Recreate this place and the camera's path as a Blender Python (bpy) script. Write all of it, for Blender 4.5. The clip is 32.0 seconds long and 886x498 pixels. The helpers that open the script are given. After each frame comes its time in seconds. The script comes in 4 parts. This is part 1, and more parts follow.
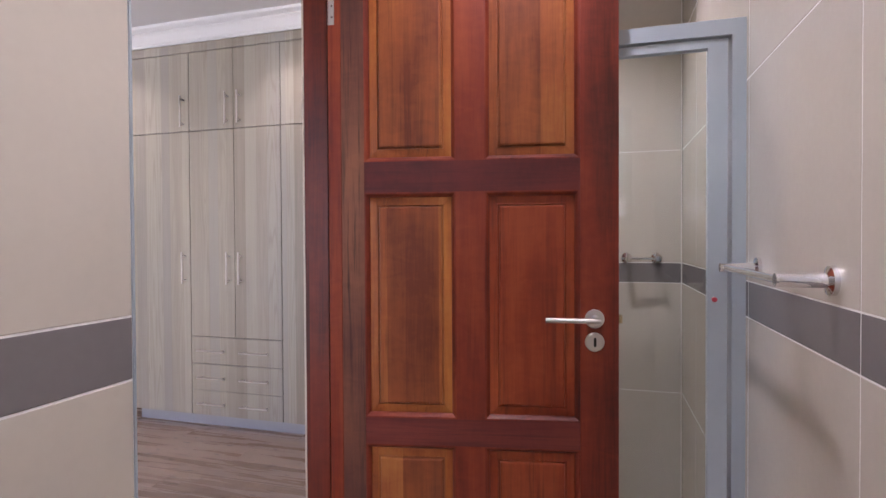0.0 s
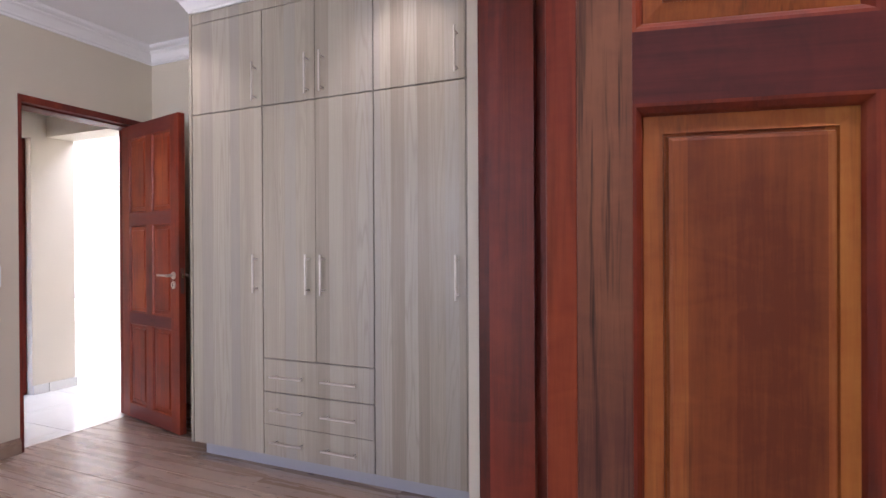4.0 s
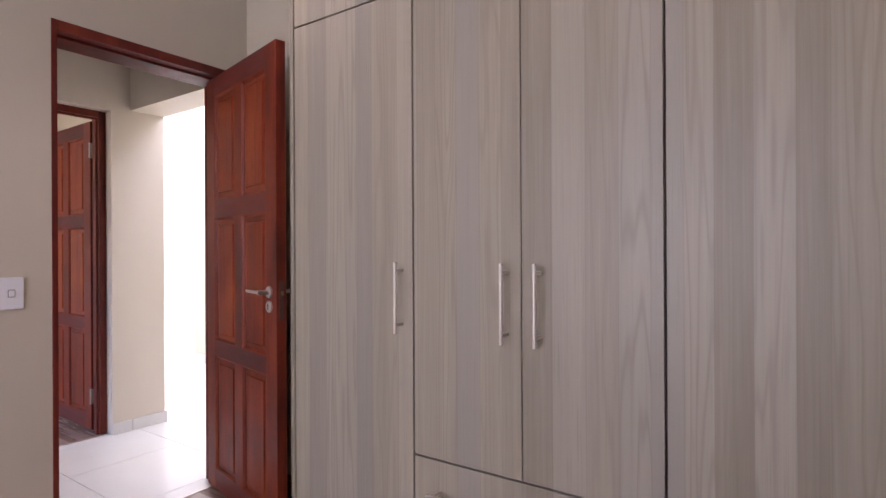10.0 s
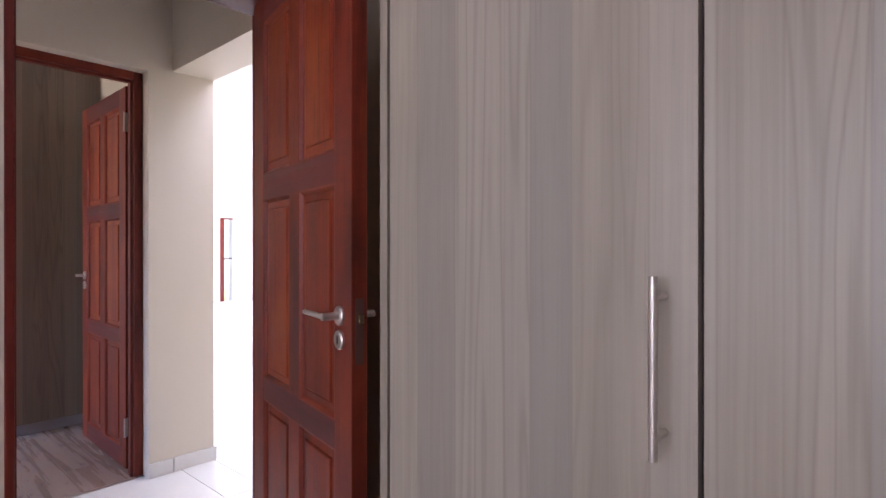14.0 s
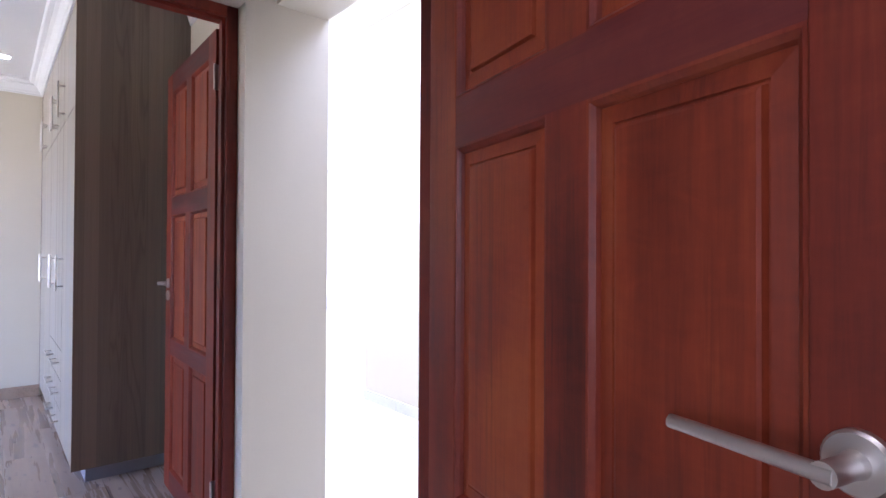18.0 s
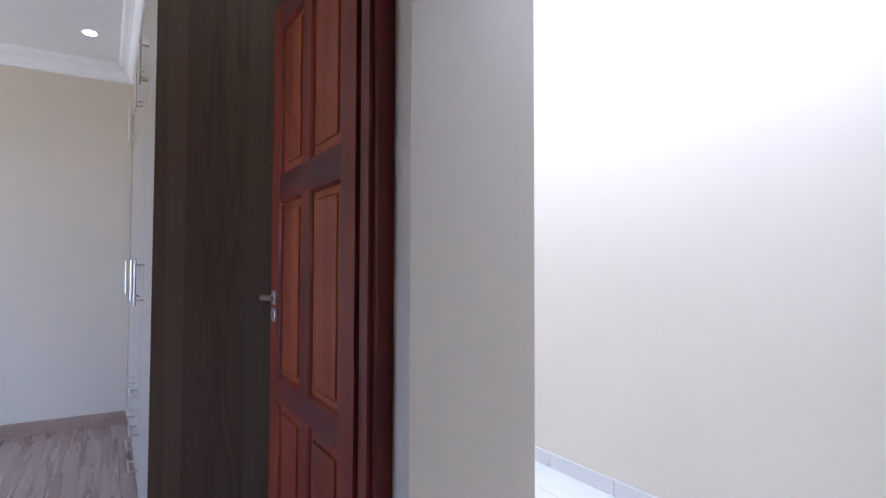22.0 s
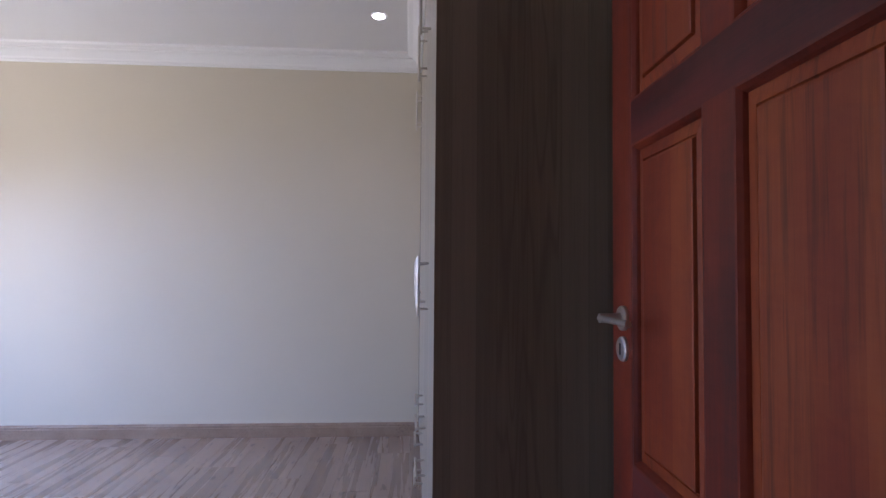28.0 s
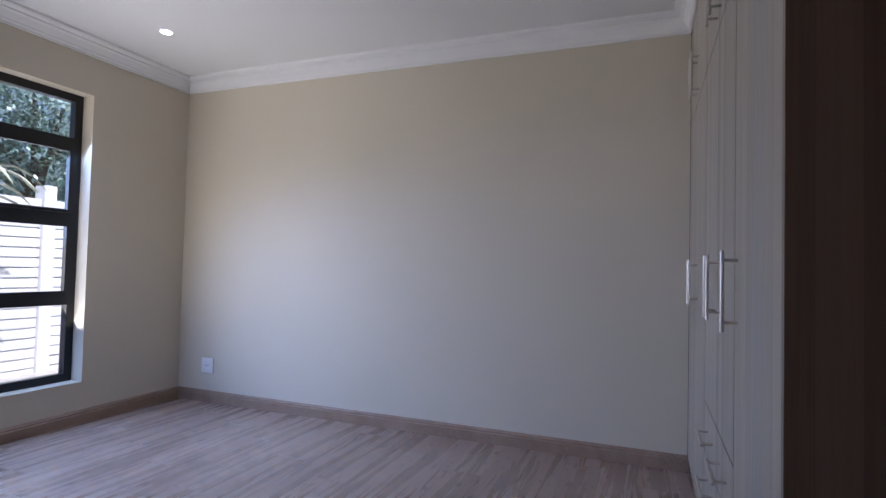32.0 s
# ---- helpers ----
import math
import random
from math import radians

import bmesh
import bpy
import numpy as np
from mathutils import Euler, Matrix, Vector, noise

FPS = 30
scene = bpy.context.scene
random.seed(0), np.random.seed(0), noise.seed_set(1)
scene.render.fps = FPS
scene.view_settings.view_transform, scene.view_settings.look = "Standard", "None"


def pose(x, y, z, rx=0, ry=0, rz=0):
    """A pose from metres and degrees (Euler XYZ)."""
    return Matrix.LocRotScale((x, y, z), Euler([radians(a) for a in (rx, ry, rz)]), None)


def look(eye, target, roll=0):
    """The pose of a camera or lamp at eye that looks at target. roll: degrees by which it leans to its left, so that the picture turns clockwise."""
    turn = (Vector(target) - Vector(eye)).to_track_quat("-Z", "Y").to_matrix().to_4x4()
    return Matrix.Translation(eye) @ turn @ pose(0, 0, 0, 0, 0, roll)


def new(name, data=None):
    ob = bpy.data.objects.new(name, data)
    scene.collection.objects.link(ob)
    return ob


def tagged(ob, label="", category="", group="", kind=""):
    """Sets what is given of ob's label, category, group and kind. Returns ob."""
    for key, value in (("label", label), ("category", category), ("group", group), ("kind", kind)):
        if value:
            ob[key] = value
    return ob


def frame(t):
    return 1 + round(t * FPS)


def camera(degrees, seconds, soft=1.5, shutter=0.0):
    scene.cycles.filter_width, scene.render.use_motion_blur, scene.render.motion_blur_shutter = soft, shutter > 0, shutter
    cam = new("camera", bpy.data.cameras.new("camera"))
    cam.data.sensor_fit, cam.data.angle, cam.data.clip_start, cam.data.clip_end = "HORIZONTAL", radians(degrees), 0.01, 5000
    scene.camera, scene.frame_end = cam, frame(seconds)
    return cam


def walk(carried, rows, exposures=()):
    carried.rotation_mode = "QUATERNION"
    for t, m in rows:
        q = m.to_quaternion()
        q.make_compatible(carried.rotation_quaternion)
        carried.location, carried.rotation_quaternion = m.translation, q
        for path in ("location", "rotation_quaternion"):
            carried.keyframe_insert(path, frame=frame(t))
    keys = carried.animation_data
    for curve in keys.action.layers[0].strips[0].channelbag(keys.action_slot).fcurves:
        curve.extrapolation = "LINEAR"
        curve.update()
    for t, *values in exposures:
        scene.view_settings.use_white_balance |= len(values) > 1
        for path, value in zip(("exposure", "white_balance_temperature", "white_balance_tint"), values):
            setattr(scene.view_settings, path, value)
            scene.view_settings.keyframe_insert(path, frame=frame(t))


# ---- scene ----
cam = camera(79.0, 32.0)
PATH = [
    (0, (0.996, 1.094, 1.220), (0.439, 3.014, 1.189), -0.3),
    (0.5, (0.948, 1.196, 1.209), (0.364, 3.109, 1.182), -0.3),
    (1, (0.873, 1.295, 1.201), (0.263, 3.199, 1.177), -0.3),
    (1.5, (0.789, 1.387, 1.198), (0.157, 3.285, 1.176), -0.3),
    (2, (0.712, 1.471, 1.194), (0.060, 3.362, 1.177), -0.3),
    (2.5, (0.635, 1.557, 1.192), (-0.044, 3.438, 1.177), -0.2),
    (3, (0.563, 1.632, 1.192), (-0.143, 3.503, 1.181), -0.2),
    (3.5, (0.504, 1.706, 1.191), (-0.244, 3.561, 1.183), -0.2),
    (4, (0.434, 1.773, 1.187), (-0.358, 3.610, 1.180), -0.3),
    (4.5, (0.337, 1.851, 1.179), (-0.492, 3.671, 1.184), -0.3),
    (6.5, (-0.014, 2.138, 1.196), (-0.984, 3.887, 1.205), -0.2),
    (7, (-0.096, 2.230, 1.189), (-1.097, 3.961, 1.200), -0.2),
    (7.5, (-0.203, 2.337, 1.191), (-1.226, 4.056, 1.200), -0.2),
    (8, (-0.307, 2.429, 1.196), (-1.355, 4.133, 1.199), -0.2),
    (8.5, (-0.395, 2.517, 1.197), (-1.463, 4.208, 1.200), -0.2),
    (9, (-0.482, 2.609, 1.193), (-1.567, 4.289, 1.201), -0.2),
    (9.5, (-0.557, 2.704, 1.188), (-1.666, 4.368, 1.196), -0.2),
    (10, (-0.645, 2.800, 1.189), (-1.772, 4.452, 1.190), -0.3),
    (10.5, (-0.739, 2.893, 1.193), (-1.880, 4.536, 1.189), -0.4),
    (11, (-0.828, 2.962, 1.194), (-1.980, 4.597, 1.192), -0.3),
    (11.5, (-0.931, 3.043, 1.194), (-2.110, 4.658, 1.192), -0.1),
    (12, (-1.022, 3.132, 1.191), (-2.238, 4.721, 1.189), -0.1),
    (12.5, (-1.106, 3.203, 1.187), (-2.349, 4.770, 1.184), -0.1),
    (13, (-1.205, 3.273, 1.186), (-2.471, 4.822, 1.184), -0.0),
    (13.5, (-1.303, 3.332, 1.186), (-2.597, 4.857, 1.183), -0.0),
    (14, (-1.408, 3.394, 1.184), (-2.732, 4.893, 1.181), -0.0),
    (14.5, (-1.520, 3.465, 1.186), (-2.877, 4.935, 1.185), 0.0),
    (16.5, (-2.014, 3.671, 1.171), (-3.493, 5.017, 1.189), 0.4),
    (17, (-2.149, 3.706, 1.169), (-3.646, 5.032, 1.187), 0.4),
    (17.5, (-2.266, 3.735, 1.166), (-3.779, 5.042, 1.186), 0.4),
    (18, (-2.383, 3.748, 1.164), (-3.912, 5.037, 1.185), 0.3),
    (18.5, (-2.506, 3.753, 1.166), (-4.045, 5.030, 1.183), 0.0),
    (19, (-2.624, 3.773, 1.168), (-4.180, 5.029, 1.185), -0.1),
    (19.5, (-2.744, 3.815, 1.172), (-4.325, 5.039, 1.182), -0.2),
    (20, (-2.866, 3.850, 1.171), (-4.472, 5.041, 1.178), -0.3),
    (20.5, (-2.997, 3.881, 1.156), (-4.623, 5.045, 1.183), -0.2),
    (21, (-3.125, 3.902, 1.140), (-4.771, 5.037, 1.187), 0.0),
    (21.5, (-3.271, 3.920, 1.131), (-4.942, 5.017, 1.190), 0.2),
    (22, (-3.382, 3.925, 1.126), (-5.077, 4.985, 1.191), 0.2),
    (22.5, (-3.495, 3.939, 1.125), (-5.216, 4.956, 1.194), 0.2),
    (23, (-3.589, 3.963, 1.125), (-5.338, 4.930, 1.199), 0.3),
    (23.5, (-3.671, 3.983, 1.122), (-5.448, 4.897, 1.200), 0.3),
    (24, (-3.754, 3.990, 1.118), (-5.559, 4.848, 1.196), 0.3),
    (24.5, (-3.838, 3.999, 1.118), (-5.669, 4.800, 1.195), 0.3),
    (25, (-3.911, 4.008, 1.119), (-5.771, 4.740, 1.195), 0.4),
    (25.5, (-3.975, 4.019, 1.120), (-5.866, 4.666, 1.193), 0.4),
    (26, (-4.048, 4.029, 1.120), (-5.968, 4.586, 1.190), 0.6),
    (26.5, (-4.105, 4.052, 1.114), (-6.059, 4.472, 1.197), 0.3),
    (28.5, (-4.301, 3.988, 1.110), (-6.300, 4.004, 1.176), 0.7),
    (29, (-4.357, 3.971, 1.113), (-6.354, 3.867, 1.177), 0.9),
    (29.5, (-4.392, 3.942, 1.114), (-6.380, 3.734, 1.174), 1.0),
    (30, (-4.411, 3.934, 1.111), (-6.384, 3.610, 1.168), 0.9),
    (30.5, (-4.465, 3.921, 1.108), (-6.418, 3.496, 1.169), 1.0),
    (31, (-4.521, 3.907, 1.105), (-6.449, 3.378, 1.167), 1.1),
    (31.5, (-4.563, 3.887, 1.101), (-6.461, 3.260, 1.164), 1.3),
    (32, (-4.589, 3.862, 1.096), (-6.454, 3.143, 1.160), 1.4),
]
L_EAST, L_WEST, L_BATH_FILL, L_LIVING, L_SPOT = 8.0, 60, 8.6, 50, 4.0
EXPOSURES = [(0, 2.78, 5950, 29), (3, 2.74, 5950, 29), (4.5, 2.68, 6000, 30), (7, 2.46, 6200, 33), (9, 2.39, 6250, 34), (12, 2.22, 6200, 35), (14, 2.2, 6000, 34), (17, 2.27, 5450, 32), (20, 1.9, 5250, 25), (22, 1.54, 5250, 26), (24, 1.15, 5250, 28), (26, 1.52, 5450, 31), (29, 0.76, 5480, 30), (32, 0.5, 5360, 28)]
walk(cam, [(t, look(eye, target, roll)) for t, eye, target, roll in PATH], EXPOSURES)

# ---- world and light ----
SUN_EL, SUN_AZ = radians(62), radians(12)          # sun stands over the +y side
world = bpy.data.worlds.new("sky")
scene.world = world
world.use_nodes = True
wn = world.node_tree
bg = wn.nodes["Background"]
sky = wn.nodes.new("ShaderNodeTexSky")
sky.sky_type, sky.sun_disc = "NISHITA", False
sky.sun_elevation, sky.sun_rotation = SUN_EL, SUN_AZ
sky.dust_density = 5.0
wn.links.new(sky.outputs[0], bg.inputs[0])
bg.inputs[1].default_value = 0.15
sun = new("sun", bpy.data.lights.new("sun", "SUN"))
sun.data.energy, sun.data.angle, sun.data.color = 5.0, radians(0.5), (1.0, 0.95, 0.87)
sun.matrix_world = look((0, 0, 30), (-math.sin(SUN_AZ) * math.cos(SUN_EL), -math.cos(SUN_AZ) * math.cos(SUN_EL), 30 - math.sin(SUN_EL)))


def area_lamp(name, eye, target, w, h, watts, colour):
    lamp = new(name, bpy.data.lights.new(name, "AREA"))
    lamp.data.shape, lamp.data.size, lamp.data.size_y = "RECTANGLE", w, h
    lamp.data.energy, lamp.data.color = watts, colour
    lamp.matrix_world = look(eye, target)
    return lamp


# sky light and the warmer light thrown up from the sunlit garden, in the window openings
def daylight(room, xs, w, sky_way, garden_way, watts, cool, warm):
    for x in xs:
        for kind, way, share, colour, spread, tall in (("skylight", sky_way, 0.62, cool, 120, 1.0), ("garden_light", garden_way, 0.38, warm, 145, 1.6)):
            eye = Vector((x, 0.14, 1.55 if kind == "skylight" else 1.27))
            area_lamp(kind + "_" + room, eye, eye + Vector(way), w, tall, watts * share / len(xs), colour).data.spread = radians(spread)


# the east pair shines through an unseen window assumed for that bedroom
daylight("bedroom_east", (-2.05, -0.95), 0.9, (-0.32, 0.86, -0.2), (-0.5, 0.8, 0.15), L_EAST, (0.82, 0.91, 1.0), (1.0, 0.95, 0.84))
daylight("bedroom_west", (-6.54, -5.48), 0.9, (-0.20, 0.60, -0.78), (-0.50, 0.64, 0.58), L_WEST, (0.43, 0.66, 1.0), (1.0, 0.93, 0.68))
# lamps added in unseen living room openings so that the room glares
area_lamp("daylight_living_west", (-12.9, 6.6, 1.9), (-5, 6.0, 1.2), 3.0, 2.6, L_LIVING * 0.9, (0.9, 0.95, 1.0))
area_lamp("daylight_living_south", (-9.9, 0.2, 1.9), (-8.6, 8.0, 1.0), 2.6, 2.6, L_LIVING * 2.2, (0.92, 0.96, 1.0))
# added fill lamp below the closed ceiling, brightening passage and lobby from above
area_lamp("roof_light_passage", (-4.9, 5.45, 2.96), (-4.9, 5.6, 0.6), 3.6, 0.9, L_LIVING * 0.5, (0.80, 0.90, 1.0))


# ---- materials ----
def mat(name, colour, rough=0.5, metal=0.0):
    m = bpy.data.materials.new(name)
    m.use_nodes = True
    b = m.node_tree.nodes["Principled BSDF"]
    b.inputs["Base Color"].default_value = (*colour, 1)
    b.inputs["Roughness"].default_value, b.inputs["Metallic"].default_value = rough, metal
    return m


class G:
    """Small helper that adds nodes to a material."""

    def __init__(self, m):
        self.t, self.b = m.node_tree, m.node_tree.nodes["Principled BSDF"]

    def n(self, kind, **inputs):
        node = self.t.nodes.new(kind)
        for k, v in inputs.items():
            sock = node.inputs[k.replace("_", " ")] if k.replace("_", " ") in node.inputs else node.inputs[k]
            if isinstance(v, bpy.types.NodeSocket):
                self.t.links.new(v, sock)
            else:
                sock.default_value = v
        return node

    def coords(self, sx=1, sy=1, sz=1, shift=None):
        tc = self.n("ShaderNodeTexCoord")
        mp = self.n("ShaderNodeMapping", Vector=tc.outputs["Object"], Scale=(sx, sy, sz))
        if shift is not None:
            self.t.links.new(shift, mp.inputs["Location"])
        return mp.outputs[0]

    def noise(self, vec, scale, detail=4.0, rough=0.55, distortion=0.0):
        return self.n("ShaderNodeTexNoise", Vector=vec, Scale=scale, Detail=detail, Roughness=rough, Distortion=distortion).outputs["Fac"]

    def ramp(self, fac, *stops):
        r = self.n("ShaderNodeValToRGB", Fac=fac)
        e = r.color_ramp.elements
        while len(e) < len(stops):
            e.new(0.5)
        for el, (p, c) in zip(e, stops):
            el.position, el.color = p, (*c, 1) if len(c) == 3 else c
        return r.outputs["Color"]

    def mix(self, fac, a, b, kind="MIX"):
        m = self.n("ShaderNodeMix")
        m.data_type, m.blend_type = "RGBA", kind
        for sock, v in ((m.inputs[0], fac), (m.inputs[6], a), (m.inputs[7], b)):
            if isinstance(v, bpy.types.NodeSocket):
                self.t.links.new(v, sock)
            else:
                sock.default_value = (*v, 1) if isinstance(v, tuple) and len(v) == 3 else v
        return m.outputs[2]

    def math(self, op, a, b=0.0):
        m = self.n("ShaderNodeMath")
        m.operation = op
        for sock, v in ((m.inputs[0], a), (m.inputs[1], b)):
            if isinstance(v, bpy.types.NodeSocket):
                self.t.links.new(v, sock)
            else:
                sock.default_value = v
        return m.outputs[0]

    def rand(self):
        return self.n("ShaderNodeObjectInfo").outputs["Random"]

    def bump(self, height, strength=0.2, distance=0.01):
        b = self.n("ShaderNodeBump", Height=height, Strength=strength, Distance=distance)
        self.t.links.new(b.outputs[0], self.b.inputs["Normal"])

    def base(self, c):
        self.t.links.new(c, self.b.inputs["Base Color"])

    def rough(self, v):
        self.t.links.new(v, self.b.inputs["Roughness"])


def paint(name, c, rough=0.6, amount=0.05, relief=0.12):
    m = mat(name, c, rough)
    g = G(m)
    v = g.coords()
    big, fine = g.noise(v, 0.9, 3), g.noise(v, 160, 2)
    lo, hi = tuple(x * (1 - amount) for x in c), tuple(min(1, x * (1 + amount)) for x in c)
    g.base(g.ramp(g.math("ADD", g.math("MULTIPLY", big, 0.75), g.math("MULTIPLY", fine, 0.25)), (0.3, lo), (0.7, hi)))
    g.bump(g.math("ADD", fine, g.math("MULTIPLY", g.noise(v, 35, 2), 0.6)), relief, 0.002)
    return m


def laminate(name, dark, light, grey, shift=0.0):
    """Printed wood decor: upright strips of differing tone, grain lines and cathedral figure in some of them."""
    m = mat(name, light, 0.42)
    g = G(m)
    sep = g.n("ShaderNodeSeparateXYZ", Vector=g.n("ShaderNodeTexCoord").outputs["Object"])
    u = g.math("ADD", g.math("ADD", sep.outputs[0], sep.outputs[1]), shift)

    def drawn(k, y=0.0):
        return g.n("ShaderNodeCombineXYZ", X=u, Y=y, Z=g.math("MULTIPLY", sep.outputs[2], k)).outputs[0]

    strips, edges = [g.n("ShaderNodeTexVoronoi", Scale=14.0, Randomness=0.9) for _ in range(2)]
    edges.feature = "DISTANCE_TO_EDGE"
    for v in (strips, edges):
        v.voronoi_dimensions = "1D"
        g.t.links.new(g.math("ADD", u, g.math("MULTIPLY", g.noise(drawn(0.5, 4.0), 3.0, 1), 0.006)), v.inputs["W"])
    cell = g.n("ShaderNodeSeparateColor", Color=strips.outputs["Color"])
    fine = g.noise(drawn(0.012), 150, 4, 0.65)
    wide = g.noise(drawn(0.04, 2.0), 22, 4, 0.6, 0.3)
    tone = g.math("ADD", g.math("MULTIPLY", cell.outputs[0], 0.42), g.math("ADD", g.math("MULTIPLY", wide, 0.46), g.math("MULTIPLY", fine, 0.42)))
    tone = g.math("SUBTRACT", tone, 0.05)
    base = g.ramp(tone, (0.26, dark), (0.94, light))
    base = g.mix(g.ramp(cell.outputs[1], (0.35, (0, 0, 0)), (0.95, (0.75, 0.75, 0.75))), base, grey)
    cath = g.noise(drawn(0.05, 3.0), 11, 2, 0.5, 0.3)
    rings = g.math("POWER", g.math("ABSOLUTE", g.math("SINE", g.math("MULTIPLY", cath, 38.0))), 10.0)
    base = g.mix(g.math("MULTIPLY", rings, g.ramp(cell.outputs[2], (0.4, (0, 0, 0)), (0.75, (0.42, 0.42, 0.42)))), base, dark)
    pores = g.ramp(g.noise(drawn(0.02, 6.0), 240, 2, 0.6), (0.56, (0, 0, 0)), (0.70, (0.42, 0.42, 0.42)))
    base = g.mix(g.math("MULTIPLY", pores, g.ramp(g.noise(drawn(0.15, 8.0), 9, 2), (0.38, (0.15, 0.15, 0.15)), (0.62, (1, 1, 1)))), base, dark)
    base = g.mix(g.ramp(edges.outputs["Distance"], (0.0, (0.3, 0.3, 0.3)), (0.035, (0, 0, 0))), base, dark)
    g.base(base)
    g.bump(g.math("ADD", fine, g.math("MULTIPLY", rings, 0.3)), 0.08, 0.001)
    return m


def hardwood(name, c_dark, c_mid, c_light, along="Z", streak=0.35, boards=0.0):
    """Oiled red hardwood: grain, blotches, black pore streaks and, for glued panels, upright boards."""
    m = mat(name, c_mid, 0.3)
    g = G(m)
    info = g.n("ShaderNodeObjectInfo")
    r = info.outputs["Random"]
    tc = g.n("ShaderNodeTexCoord")
    up = along == "Z"
    shift = g.n("ShaderNodeCombineXYZ", X=g.math("MULTIPLY", r, 11.0), Y=0.0, Z=g.math("MULTIPLY", r, 5.0)).outputs[0]

    def stretched(k):
        return g.n("ShaderNodeMapping", Vector=tc.outputs["Object"], Scale=(1, 1, k) if up else (k, 1, 1), Location=shift).outputs[0]

    mp = stretched(0.05)
    fine = g.noise(mp, 190, 4, 0.7)
    wide = g.noise(mp, 14, 4, 0.6, 0.5)
    blotch = g.noise(stretched(0.3), 7, 3, 0.5, 0.7)
    tone = g.math("ADD", g.math("MULTIPLY", wide, 0.52), g.math("ADD", g.math("MULTIPLY", fine, 0.24), g.math("MULTIPLY", blotch, 0.55)))
    tone = g.math("SUBTRACT", tone, 0.155)
    tone = g.math("ADD", tone, g.math("MULTIPLY", g.math("SUBTRACT", r, 0.5), 0.2))
    if boards:
        sep = g.n("ShaderNodeSeparateXYZ", Vector=tc.outputs["Object"])
        vor = g.n("ShaderNodeTexVoronoi", Scale=13.0)
        vor.voronoi_dimensions = "1D"
        g.t.links.new(g.math("ADD", sep.outputs[0], g.math("MULTIPLY", r, 17.0)), vor.inputs["W"])
        tone = g.math("ADD", tone, g.math("MULTIPLY", g.math("SUBTRACT", g.n("ShaderNodeSeparateColor", Color=vor.outputs["Color"]).outputs[0], 0.5), boards))
    figure = g.noise(g.n("ShaderNodeMapping", Vector=tc.outputs["Object"], Scale=(1, 1, 2.2) if up else (2.2, 1, 1), Location=shift).outputs[0], 14, 3, 0.6, 1.2)
    cloud = g.noise(stretched(0.55), 3.2, 3, 0.55, 0.5)
    tone = g.math("ADD", tone, g.math("ADD", g.math("MULTIPLY", g.math("SUBTRACT", figure, 0.5), 0.2), g.math("MULTIPLY", g.math("SUBTRACT", cloud, 0.5), 0.5)))
    c = g.ramp(tone, (0.24, c_dark), (0.50, c_mid), (0.80, c_light))
    pores = g.math("MULTIPLY", g.ramp(g.noise(stretched(0.035), 75, 3, 0.75), (0.50, (0, 0, 0)), (0.66, (1, 1, 1))), g.ramp(g.noise(stretched(0.12), 9, 2), (0.42, (0, 0, 0)), (0.62, (1, 1, 1))))
    g.base(g.mix(g.math("MULTIPLY", pores, streak), c, (0.012, 0.006, 0.006)))
    g.rough(g.ramp(wide, (0.3, (0.38,) * 3), (0.7, (0.54,) * 3)))
    g.b.inputs["Specular IOR Level"].default_value = 0.3
    g.b.inputs["Coat Weight"].default_value, g.b.inputs["Coat Roughness"].default_value = 0.03, 0.3
    g.bump(fine, 0.08, 0.001)
    return m


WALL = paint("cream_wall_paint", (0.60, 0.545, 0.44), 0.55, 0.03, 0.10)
# passage and lobby: the cream of WALL, lightened in place of missing daylight
HALLWALL_LIT = paint("cream_hall_paint_lit", (0.76, 0.69, 0.56), 0.55, 0.03, 0.10)
LOBBYWALL_LIT = paint("cream_lobby_paint_lit", (0.68, 0.61, 0.505), 0.55, 0.03, 0.10)
LIVINGWALL = paint("white_living_paint", (0.78, 0.78, 0.76), 0.55, 0.03, 0.10)
CEIL = paint("white_ceiling_paint", (0.78, 0.78, 0.78), 0.7, 0.02, 0.08)
CORNICE = paint("white_cornice_paint", (0.80, 0.80, 0.80), 0.6, 0.02, 0.05)
DECOR = laminate("grey_elm_decor", (0.232, 0.202, 0.160), (0.452, 0.402, 0.322), (0.333, 0.314, 0.282))
DECOR_DARK = laminate("brown_elm_decor", (0.098, 0.071, 0.051), (0.30, 0.225, 0.16), (0.185, 0.145, 0.112), 1.3)
# board colour kept dark to paint the shade in the gaps between fronts
GAP_SHADE = paint("gap_shade_board", (0.055, 0.042, 0.034), 0.7, 0.1, 0.05)
PLINTH = paint("grey_plinth", (0.33, 0.33, 0.37), 0.4, 0.05, 0.03)
MAHOGANY = hardwood("red_mahogany", (0.070, 0.013, 0.008), (0.185, 0.027, 0.012), (0.29, 0.060, 0.019))
MAHOGANY_X = hardwood("red_mahogany_cross", (0.055, 0.012, 0.012), (0.125, 0.022, 0.019), (0.19, 0.040, 0.026), "X")
MAHOGANY_DARK = hardwood("smoky_mahogany", (0.048, 0.022, 0.018), (0.120, 0.044, 0.030), (0.24, 0.095, 0.050), "Z", 0.9)
PANEL_AMBER = hardwood("golden_mahogany", (0.14, 0.032, 0.013), (0.28, 0.078, 0.022), (0.42, 0.16, 0.040), "Z", 0.35, 0.34)
PANELWOOD = hardwood("amber_mahogany", (0.12, 0.018, 0.008), (0.23, 0.036, 0.012), (0.35, 0.080, 0.021), "Z", 0.45, 0.13)
